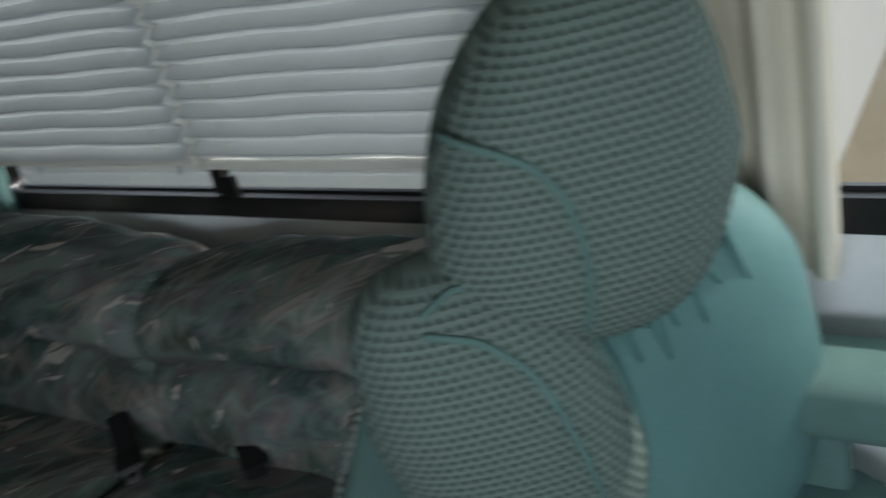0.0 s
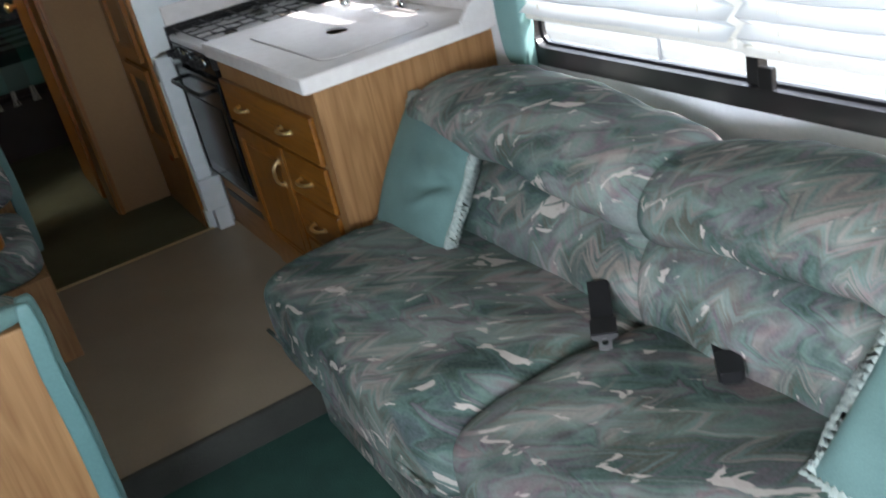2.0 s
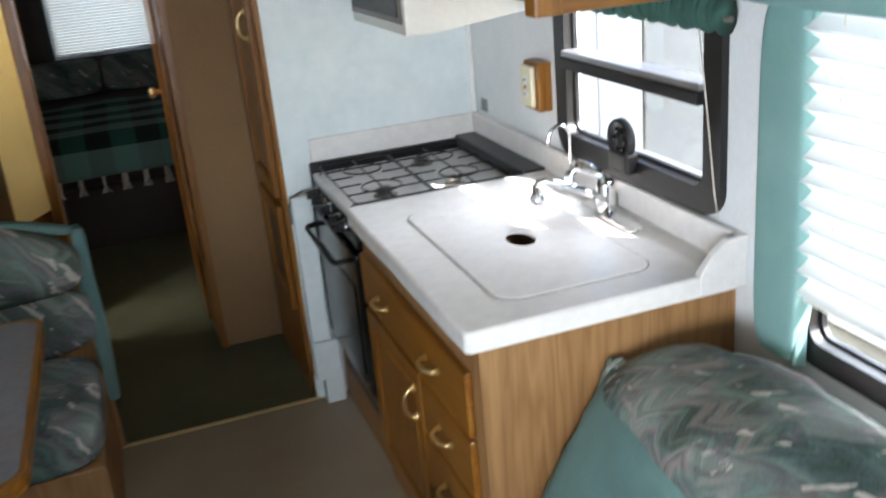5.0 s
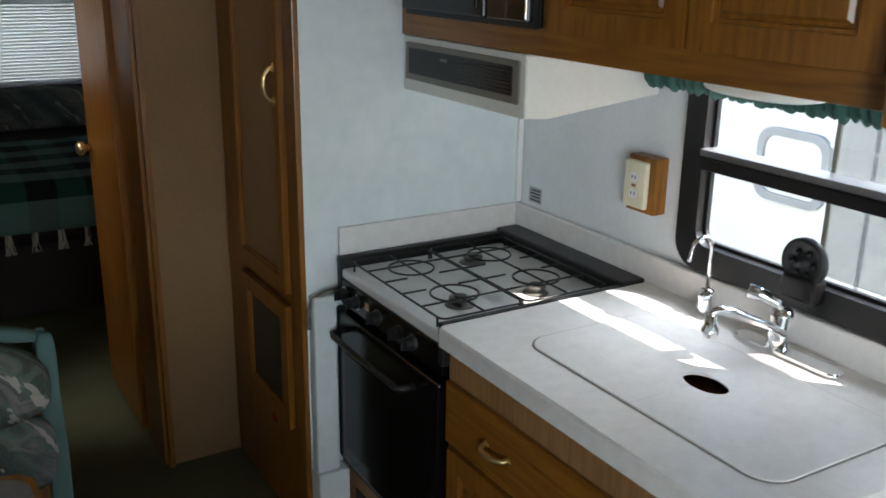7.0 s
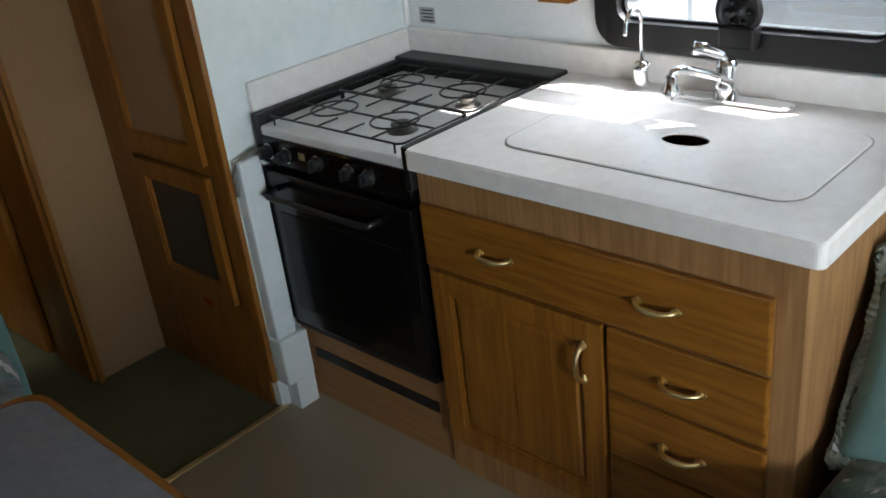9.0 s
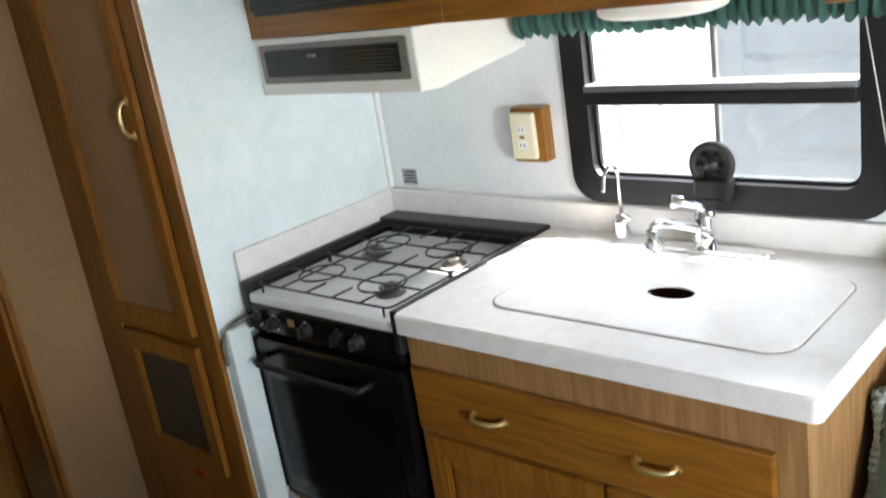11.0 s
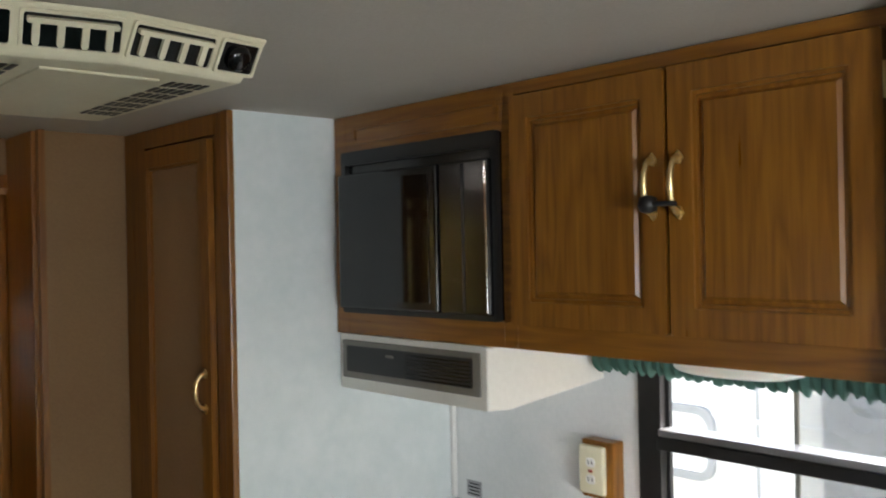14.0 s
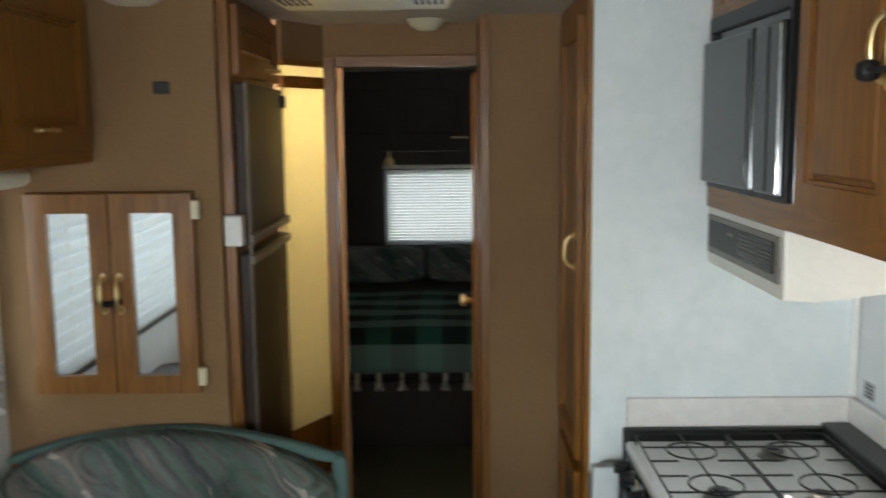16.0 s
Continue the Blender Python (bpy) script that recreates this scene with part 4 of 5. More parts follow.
def range_hood():
    t = thing("range_hood", 0.93, -0.29, 1.37, "white range hood with a dark front grille", "range hood")
    m = Matrix(((1, 0, 0, 0), (0, 0, -1, -0.004), (0, 1, 0, 0), (0, 0, 0, 1)))
    part("shell", prism([(0.735, 1.360), (0.80, 1.356), (1.145, 1.392), (1.145, 1.505), (0.735, 1.505)], 0.575, m, 0.006), HOOD_WHITE, t)
    part("grille_frame", prism(round_rect(0.02, 0.555, 0.012, 0.112, 0.004, 2), 0.006, on(FACE_W, 0.735, -0.004, 1.378), 0.002), GREY_METAL, t)
    g = part("grille", prism(round_rect(0.045, 0.53, 0.03, 0.098, 0.004, 2), 0.004, on(FACE_W, 0.7295, -0.004, 1.378)), BLACK_SATIN, t, "black hood grille")
    for k in range(7):
        part("louvre", box(0.724, 0.7265, -0.53, -0.30, 1.411 + k * 0.009, 1.4145 + k * 0.009), BLACK_ENAMEL, g)
    part("switch", box(0.7215, 0.727, -0.25, -0.22, 1.455, 1.462, 0.001), GREY_METAL, g)
    return t


range_hood()


def overhead_cabinet():
    t = thing("overhead_cabinet", 0.94, -0.75, 1.508, "oak overhead cabinet with microwave bay and two doors", "cabinet")
    X, Z0 = 0.73, 1.508
    part("body", box(X + 0.004, WALL - 0.002, -1.495, -0.003, Z0, CEIL - 0.002, 0.002), OAK_VINYL_LONG, t)
    # face frame round the microwave bay
    ff = bmesh.new()
    for a in ((-0.055, -0.003, Z0, CEIL - 0.002), (-0.68, -0.64, Z0, CEIL - 0.002), (-1.495, -0.68, Z0, 1.56), (-0.64, -0.055, Z0, 1.565), (-0.64, -0.055, 1.985, CEIL - 0.002), (-1.495, -0.68, 2.055, CEIL - 0.002)):
        add_box(ff, X, X + 0.02, a[0], a[1], a[2], a[3], 0.001, 1)
    part("face_frame", ff, OAK_LONG, t)
    part("top_trim", ring_prism(round_rect(0, 0.54, 0, 0.05, 0.003, 1), round_rect(0.012, 0.528, 0.012, 0.038, 0.002, 1), 0.004, on(FACE_W, X, -0.09, 2.005)), OAK_LONG, t)
    for y_hi, w, side in ((-0.682, 0.394, 1), (-1.085, 0.385, 0)):
        m = on(FACE_W, X, y_hi, 1.562)
        d = raised_door("door", t, m, w, 0.488)
        px = w - 0.024 if side else 0.024
        pull(d, m @ Matrix.Translation((px, 0.272, 0.019)), 0.10)
    for z in (1.63, 1.97):
        hg = bmesh.new()
        tube(hg, [(X - 0.012, -1.470, z - 0.028), (X - 0.012, -1.470, z + 0.028)], 0.005, 8)
        add_box(hg, X - 0.006, X + 0.001, -1.486, -1.466, z - 0.02, z + 0.02, 0.001, 1)
        part("hinge", hg, BRASS, t, "brass hinge", True)
    return t


overhead_cabinet()

cordlock = thing("child_safety_cord", 0.68, -1.06, 1.79, "black elastic cord lock looped through both handles", "cabinet lock")
part("lock", lathe(bmesh.new(), [(0.006, -0.016), (0.016, -0.012), (0.018, 0.0), (0.016, 0.012), (0.006, 0.016)], Matrix.Translation((0.672, -1.068, 1.80)), 16), BLACK_SATIN, cordlock, "", True)
part("cord", tube(bmesh.new(), [(0.685, -1.053, 1.802), (0.668, -1.068, 1.80), (0.668, -1.09, 1.80), (0.672, -1.108, 1.80), (0.69, -1.114, 1.80)], 0.005, 8), RUBBER, cordlock, "", True)


def microwave():
    t = thing("microwave_oven", 0.85, -0.35, 1.566, "black built-in microwave oven with smoked glass door", "microwave")
    X = 0.725
    part("case", box(X, 1.1, -0.638, -0.058, 1.567, 1.983, 0.003), BLACK_ENAMEL, t)
    part("trim_frame", ring_prism(round_rect(0, 0.585, 0, 0.42, 0.006, 2), round_rect(0.02, 0.565, 0.02, 0.385, 0.004, 2), 0.012, on(FACE_W, X, -0.055, 1.565)), BLACK_SATIN, t)
    d = part("door", box(X - 0.03, X - 0.002, -0.455, -0.062, 1.578, 1.925, 0.006), BLACK_ENAMEL, t, "black microwave door")
    part("door_glass", box(X - 0.0318, X - 0.0302, -0.43, -0.085, 1.60, 1.905, 0.0005), SMOKED, d, "smoked mirror-dark glass")
    cp = part("control_panel", box(X - 0.026, X - 0.002, -0.625, -0.462, 1.578, 1.925, 0.005), BLACK_ENAMEL, t, "glossy black control panel")
    part("divider", box(X - 0.0285, X - 0.0255, -0.548, -0.542, 1.585, 1.918, 0.001), BLACK_SATIN, cp)
    part("edge_strip", box(X - 0.0285, X - 0.0255, -0.622, -0.616, 1.585, 1.918, 0.001), CHROME, cp, "bright edge strip")


microwave()

lamp_under = thing("under_cabinet_lamp", 0.95, -1.08, 1.5, "milky plastic lamp under the overhead cabinet", "lamp")
bm = bmesh.new()
cushion(bm, 0.86, 1.02, -1.22, -0.95, 1.462, 1.512, 3.0)
part("diffuser", bm, MILKY, lamp_under, "", True)
part("base", box(0.85, 1.03, -1.23, -0.94, 1.5, 1.5075, 0.002), SHOWN_WHITE, lamp_under)

# overhead cabinet above the sofa
sofa_cab = thing("overhead_cabinet", 0.9, -2.5, 1.49, "light oak overhead cabinet above the sofa", "cabinet")
part("body", box(0.70, WALL - 0.002, -3.45, -1.4975, 1.60, CEIL - 0.002, 0.002), OAK_VINYL_LONG, sofa_cab)
part("end_post", box(0.68, 0.74, -1.545, -1.4975, 1.492, CEIL - 0.002, 0.006), OAK, sofa_cab)
part("apron", box(0.70, 1.03, -1.535, -1.4975, 1.492, 1.60, 0.004), OAK_ACROSS, sofa_cab)
for k in range(4):
    m = on(FACE_W, 0.70, -1.56 - k * 0.47, 1.63)
    d = raised_door("door", sofa_cab, m, 0.45, 0.41)
    pull(d, m @ Matrix.Translation((0.225, 0.03, 0.019)) @ TURN90)

tagged(link("trim_corner_bead", box(1.128, 1.146, -0.014, -0.001, 0.99, 1.39, 0.004), SHOWN_WHITE), "white plastic bead in the wallboard corner", "trim", kind="structure")
cbl = thing("gas_hose", 0.46, -0.03, 0.78, "thin grey hose looping from the panel to the stove", "hose")
part("hose", tube(bmesh.new(), [(0.428, -0.012, 0.70), (0.424, -0.02, 0.76), (0.436, -0.028, 0.795), (0.47, -0.034, 0.81), (0.53, -0.036, 0.808)], 0.007, 8), GREY_METAL, cbl, "", True)
pc = thing("blind_cord", 1.115, -1.46, 1.4, "thin pale cord hanging beside the galley window", "cord")
part("cord", tube(bmesh.new(), [(1.105, -1.425, 1.42), (1.11, -1.45, 1.25), (1.115, -1.475, 1.06), (1.12, -1.485, 1.0)], 0.0018, 6), CREAM_CLOTH, pc, "", True)

# ---- pantry ----
pan = thing("pantry_cabinet", 0.42, 0.33, 0.004, "tall oak-framed pantry with tan panel doors", "cabinet")
fr = bmesh.new()
for a in ((0.03, 0.075, 0.004, CEIL - 0.002), (0.50, 0.638, 0.004, CEIL - 0.002), (0.075, 0.50, 2.03, CEIL - 0.002), (0.075, 0.50, 0.745, 0.785), (0.075, 0.50, 0.004, 0.33)):
    add_box(fr, 0.415, 0.424, a[0], a[1], a[2], a[3], 0.001, 1)
part("face_frame", fr, OAK, pan)
sticker = thing("sticker", 0.4148, 0.265, 0.295, "small faded red sticker on the pantry kick panel", "sticker")
part("sheet", box(0.4138, 0.4149, 0.243, 0.287, 0.284, 0.308), blotchy("faded_red_paper", "8e2f1a", "b8482a", 0.7), sticker)
part("carcass", box(0.426, 0.44, 0.032, 0.636, 0.006, CEIL - 0.004), WALL_TAN, pan)
m = on(FACE_W, 0.4145, 0.495, 0.775)
d = raised_door("door", pan, m, 0.415, 1.245, OAK, WALL_TAN, 0.05, "tall door with tan inset panel")
pull(d, m @ Matrix.Translation((0.39, 0.60, 0.019)), 0.09)
m = on(FACE_W, 0.4145, 0.47, 0.34)
raised_door("lower_door", pan, m, 0.385, 0.40, OAK, blotchy("dark_tinted_panel", "2c2a25", "3a3731", 0.4), 0.05, "short door with dark grille panel")
tagged(link("trim_panel_edge", box(0.408, 0.426, -0.006, 0.034, 0.10, CEIL - 0.002, 0.004), OAK), "oak edge strip of the galley panel", "trim", kind="structure")

# ---- sofa ----


def sofa():
    t = thing("sofa", 0.6, -2.5, LOW, "long sofa in busy green tapestry with a rolled back", "sofa")
    Y0, Y1 = -3.46, -1.575
    part("base", box(0.26, 1.0, Y0 + 0.03, Y1 - 0.03, LOW, 0.24, 0.015), TAPESTRY, t, "tapestry-covered base")
    ymid = -2.57

    def seat_shape(q):
        s = (q.x - 0.17) / 0.62
        z = q.z + (0.018 * math.sin(s * math.pi) if q.z > 0.35 else 0) - 0.03 * max(0.0, s - 0.55)
        return Vector((q.x + 0.012 * math.sin(q.y * 9.0) * (1 if q.z > 0.3 else 0.3), q.y, z + 0.006 * math.sin(q.y * 13 + q.x * 7)))
    for a, b in ((ymid + 0.002, Y1), (Y0, ymid - 0.002)):
        bm = bmesh.new()
        cushion(bm, 0.17, 0.86, a, b, 0.19, 0.452, 7.0, 56, 28, seat_shape)
        c = part("seat_cushion", bm, TAPESTRY, t, "", True)
        part("piping", tube(bmesh.new(), [(0.174, a + 0.03 + (b - a - 0.06) * i / 16, 0.275 + 0.004 * math.sin(i)) for i in range(17)], 0.006, 8), TAPESTRY, c, "", True)

    def swept(a, b, section, n=64):
        """A padded length along y; section(s, y) gives its ring of (x, z)."""
        bm = bmesh.new()
        rows = []
        for k in range(n + 1):
            s = 0.5 - 0.5 * math.cos(math.pi * k / n)
            y = a + (b - a) * s
            rows.append([bm.verts.new((x, y, z)) for x, z in section(s, y)])
        m = len(rows[0])
        for p, q in zip(rows, rows[1:]):
            for i in range(m):
                bm.faces.new((p[i], p[(i + 1) % m], q[(i + 1) % m], q[i]))
        bm.faces.new(rows[0])
        bm.faces.new(rows[-1])
        return bm

    def ring(cx, cz, hx, hz, p, lean, y, seed):
        out = []
        for i in range(28):
            a = i * math.tau / 28
            c, sn = math.cos(a), math.sin(a)
            x, z = math.copysign(abs(c) ** (2 / p), c) * hx, math.copysign(abs(sn) ** (2 / p), sn) * hz
            w = 0.0028 * math.sin(y * 19 + seed + 2 * a) + 0.0016 * math.sin(y * 47 + a)
            out.append((cx + x + z * lean + w, cz + z + w))
        return out
    for a, b, peak in ((ymid + 0.001, Y1 + 0.03, 0.60), (Y0, ymid - 0.001, 0.45)):

        def lower(s, y):
            e = (1 - abs(2 * s - 1) ** 14) ** 0.5 * 0.12 + 0.88
            return ring(0.885, 0.50, 0.158 * e, 0.155 * e, 2.3, 0.12, y, 1.0)

        def upper(s, y, peak=peak):
            e = (1 - abs(2 * s - 1) ** 9) ** 0.5 * 0.3 + 0.7
            hump = math.sin(math.pi * s ** (math.log(0.5) / math.log(peak))) ** 0.8
            top, low = 0.772 + (0.066 if peak > 0.5 else 0.046) * hump, 0.585 + 0.06 * hump
            return ring(0.912, (top + low) / 2, 0.178 * e, (top - low) / 2 * (0.8 + 0.2 * e), 2.25, 0.12, y, 3.0)
        part("back_cushion", swept(a, b, lower), TAPESTRY, t, "", True)
        part("back_roll", swept(a, b, upper), TAPESTRY, t, "padded upper back roll", True)
    part("back_board", box(1.03, 1.12, Y0 + 0.02, Y1 - 0.03, LOW, 0.70, 0.02), TAPESTRY, t)
    return t


sofa()


def pillow(name, m, w, h, puff, label, seed):
    """A soft square pillow with a twisted cord round its seam. m: x across, y up, z out."""
    t = thing(name, *m.translation, label, "pillow", "sofa pillows")
    t.matrix_world = Matrix.Translation(m.translation)
    rnd = random.Random(seed)
    n = 44
    bm = bmesh.new()
    ph = rnd.uniform(0, 6)
    sides = []
    for s in (1, -1):
        rows = []
        for j in range(n + 1):
            row = []
            for i in range(n + 1):
                u, v = -1 + 2 * i / n, -1 + 2 * j / n
                pin = 1 - 0.07 * (1 - u * u) * abs(v) ** 3 - 0.0
                pin2 = 1 - 0.07 * (1 - v * v) * abs(u) ** 3
                b = max(0.0, (1 - u ** 4) * (1 - v ** 4)) ** 0.6
                wr = 0.006 * math.sin(4 * u + 3 * v + ph) * math.sin(3 * v - 2 * u + ph) * b
                for v0, tilt, wide, deep in ((0.12, 0.25, 0.09, 0.026), (-0.12, -0.1, 0.08, -0.022), (-0.32, -0.35, 0.08, 0.02), (0.36, 0.5, 0.08, -0.012)):
                    wr += deep * math.exp(-((v - v0 + tilt * (u - 0.6) + 0.04 * math.sin(7 * u + ph)) / wide) ** 2) * max(0.0, u + 0.1) ** 0.8 * b ** 0.5
                row.append(bm.verts.new(m @ Vector((u * w / 2 * pin2, v * h / 2 * pin, s * (puff * b + wr * s)))))
            rows.append(row)
        for a, b in zip(rows, rows[1:]):
            for i in range(n):
                bm.faces.new((a[i], a[i + 1], b[i + 1], b[i]))
        sides.append(rows)
    bmesh.ops.remove_doubles(bm, verts=bm.verts, dist=1e-4)
    part("cover", bm, TEAL, t, "", True)
    edge = []
    for k in range(320):
        s = k / 320 * 4
        e, f = int(s), s - int(s)
        u, v = ((-1 + 2 * f, -1), (1, -1 + 2 * f), (1 - 2 * f, 1), (-1, 1 - 2 * f))[e]
        pin = 1 - 0.07 * (1 - u * u) * abs(v) ** 3
        pin2 = 1 - 0.07 * (1 - v * v) * abs(u) ** 3
        tw = 0.005
        edge.append(m @ Vector((u * w / 2 * pin2 + tw * math.sin(k * 2.1), v * h / 2 * pin + tw * math.cos(k * 2.1), tw * math.sin(k * 2.1 + 1))))
    part("cord", tube(bmesh.new(), edge, lambda s: 0.017 + 0.006 * math.sin(s * 700) + 0.002 * math.sin(s * 1900), 7, True), TEAL_TRIM, t, "grey-green twisted cord edging", True)
    return t


PILLOW_A = Matrix(((0, 0.545, -0.838, 0.722), (-1, 0, 0, -1.748), (0, 0.838, 0.545, 0.592), (0, 0, 0, 1))) @ Matrix.Rotation(radians(2), 4, "Z")
pillow("throw_pillow", PILLOW_A, 0.41, 0.41, 0.068, "plain teal velour throw pillow with twisted cord edge", 2)
PILLOW_B = Matrix(((0, 0.60, -0.80, 0.69), (-1, 0, 0, -3.375), (0, 0.80, 0.60, 0.60), (0, 0, 0, 1))) @ Matrix.Rotation(radians(-5), 4, "Z")
pillow("throw_pillow", PILLOW_B, 0.41, 0.41, 0.055, "plain teal velour throw pillow leaning at the sofa end", 5)


def seat_belt(x, y, z, turn, buckle, label):
    """A lap belt end lying on the seat; its webbing runs back into the crease."""
    t = thing("seat_belt", x, y, z, label, "seat belt", "sofa seat belts")
    m = Matrix.Translation((x, y, z)) @ Matrix.Rotation(radians(turn), 4, "Z")
    bm = bmesh.new()
    pts = [(0.20, 0.04), (0.13, 0.026), (0.07, 0.018), (0.02, 0.014)]
    rows = [[bm.verts.new(m @ Vector((a, s * 0.024, h + k))) for s, k in ((-1, 0), (1, 0), (1, 0.0025), (-1, 0.0025))] for a, h in pts]
    for a, b in zip(rows, rows[1:]):
        for i in range(4):
            bm.faces.new((a[i], a[(i + 1) % 4], b[(i + 1) % 4], b[i]))
    bm.faces.new(rows[0])
    bm.faces.new(rows[-1])
    part("webbing", bm, RUBBER, t)
    if buckle:
        part("clasp", prism(round_rect(-0.04, 0.035, -0.024, 0.024, 0.008), 0.026, m, 0.005), BLACK_SATIN, t)
    else:
        part("slider", prism(round_rect(0.012, 0.075, -0.028, 0.028, 0.006), 0.014, m @ Matrix.Translation((0, 0, 0.01)), 0.004), BLACK_SATIN, t, "black plastic slider")
        part("tongue_plate", ring_prism([(0.02, -0.027), (0.02, 0.027), (0.006, 0.027), (-0.006, 0.014), (-0.036, 0.013), (-0.042, 0.0), (-0.036, -0.013), (-0.006, -0.014), (0.006, -0.027)], [(0.0, -0.004), (0.0, 0.004), (-0.004, 0.006), (-0.01, 0.007), (-0.022, 0.006), (-0.026, 0.0), (-0.022, -0.006), (-0.01, -0.007), (-0.004, -0.006)], 0.0035, m @ Matrix.Translation((0, 0, 0.016))), STEEL, t, "bright steel tongue")
    return t


seat_belt(0.595, -2.64, 0.468, 54, False, "black lap belt with a steel tongue lying on the sofa")
seat_belt(0.70, -2.875, 0.462, 52, True, "black seat belt buckle tucked by the sofa back")


# ---- swivel armchair beside the cab ----


def armchair():
    t = thing("swivel_armchair", 0.80, -3.72, LOW, "teal swivel captain's chair with waffle-knit back", "armchair")
    across, deep = Vector((0.579, -0.815, 0)), Vector((0.815, 0.579, 0))

    def at(u, d, z):
        return Vector((0.68, -3.54, 0)) + u * across + d * deep + Vector((0, 0, z))

    class Pad:
        def __init__(self, u0, u1, d0, d1, z0, z1, p):
            self.c, self.h, self.p = ((u0 + u1) / 2, (d0 + d1) / 2, (z0 + z1) / 2), ((u1 - u0) / 2, (d1 - d0) / 2, (z1 - z0) / 2), p
            self.b = (u0, u1, d0, d1, z0, z1)

        def mesh(self, lean=0.0, taper=0.0):
            bm = bmesh.new()
            cushion(bm, *self.b, self.p, 44, 30, lambda q: at(self.c[0] + (q.x - self.c[0]) * (1 - taper * max(0.0, (q.z - self.c[2]) / self.h[2])) + lean * (q.z - self.c[2]) + 0.003 * math.sin(q.z * 31), q.y, q.z))
            return bm

        def skin(self, u, z, lean=0.0, out=0.002):
            uu = u - lean * (z - self.c[2])
            k = 1 - abs((uu - self.c[0]) / self.h[0]) ** self.p - abs((z - self.c[2]) / self.h[2]) ** self.p
            return at(u, self.c[1] - self.h[1] * max(0.0, k) ** (1 / self.p) - out, z)
    head = Pad(-0.07, 0.35, -0.10, 0.20, 0.82, 1.325, 2.8)
    back = Pad(-0.22, 0.15, -0.12, 0.14, 0.45, 1.0, 2.6)
    shell = Pad(-0.06, 0.465, -0.04, 0.22, 0.28, 1.02, 2.4)
    part("pedestal", lathe(bmesh.new(), [(0.2, 0), (0.19, 0.03), (0.07, 0.06), (0.06, 0.26), (0.16, 0.29)], Matrix.Translation((0.80, -3.74, LOW)), 24), BLACK_SATIN, t, "", True)
    sm = bmesh.new()
    cushion(sm, 0.54, 1.08, -4.02, -3.50, 0.17, 0.42, 4.0, 36, 20)
    part("seat", sm, TEAL, t, "", True)
    part("back_shell", shell.mesh(), SATIN, t, "pale satin outer shell", True)
    part("backrest", back.mesh(-0.15), WAFFLE, t, "waffle-knit back", True)
    part("headrest", head.mesh(0.17, 0.25), WAFFLE, t, "padded waffle-knit headrest", True)

    def welt(pad, lean, pts):
        ps = []
        for (u0, z0), (u1, z1) in zip(pts, pts[1:]):
            ps += [pad.skin(u0 + (u1 - u0) * i / 6, z0 + (z1 - z0) * i / 6, lean) for i in range(6)]
        ps.append(pad.skin(*pts[-1], lean))
        for _ in range(3):
            ps = [ps[0]] + [(a + b * 2 + c) / 4 for a, b, c in zip(ps, ps[1:], ps[2:])] + [ps[-1]]
        part("piping", tube(bmesh.new(), ps, 0.0055, 7), TEAL, t, "", True)
    welt(head, 0.17, [(-0.035, 1.181), (0.026, 1.161), (0.069, 1.135), (0.096, 1.09), (0.108, 1.036), (0.11, 0.97), (0.098, 0.888)])
    welt(back, -0.15, [(-0.108, 0.965), (-0.063, 0.985), (0.007, 0.975), (0.055, 0.94), (0.09, 0.895), (0.121, 0.822), (0.14, 0.741), (0.165, 0.60)])
    welt(back, -0.15, [(-0.111, 0.945), (-0.042, 0.924), (0.008, 0.874), (0.034, 0.811), (0.053, 0.739), (0.074, 0.62)])
    for k in range(10):
        u, z = 0.125 + 0.021 * k, 0.85 + 0.0105 * k
        run = 0.11 - 0.035 * (k % 3) - 0.003 * k
        ps = [shell.skin(u - 0.012, z + 0.05, 0.0, 0.03), shell.skin(u, z, 0.0, 0.012), shell.skin(u + 0.01, z - run * 0.5, 0.0, 0.004), shell.skin(u + 0.016 + 0.006 * (k % 2), z - run, 0.0, -0.004)]
        part("gather", tube(bmesh.new(), ps, lambda q: 0.0095 * (1 - 0.5 * q), 7), SATIN, t, "", True)
    arm = bmesh.new()
    cushion(arm, 0.90, 1.08, -4.12, -3.74, 0.54, 0.66, 3.0, 30, 18)
    part("armrest", arm, TEAL, t, "", True)
    sup = bmesh.new()
    cushion(sup, 0.96, 1.03, -3.92, -3.82, 0.30, 0.58, 4.0, 16, 10)
    part("arm_support", sup, TEAL, t, "", True)
    return t


armchair()

# ---- dinette ----


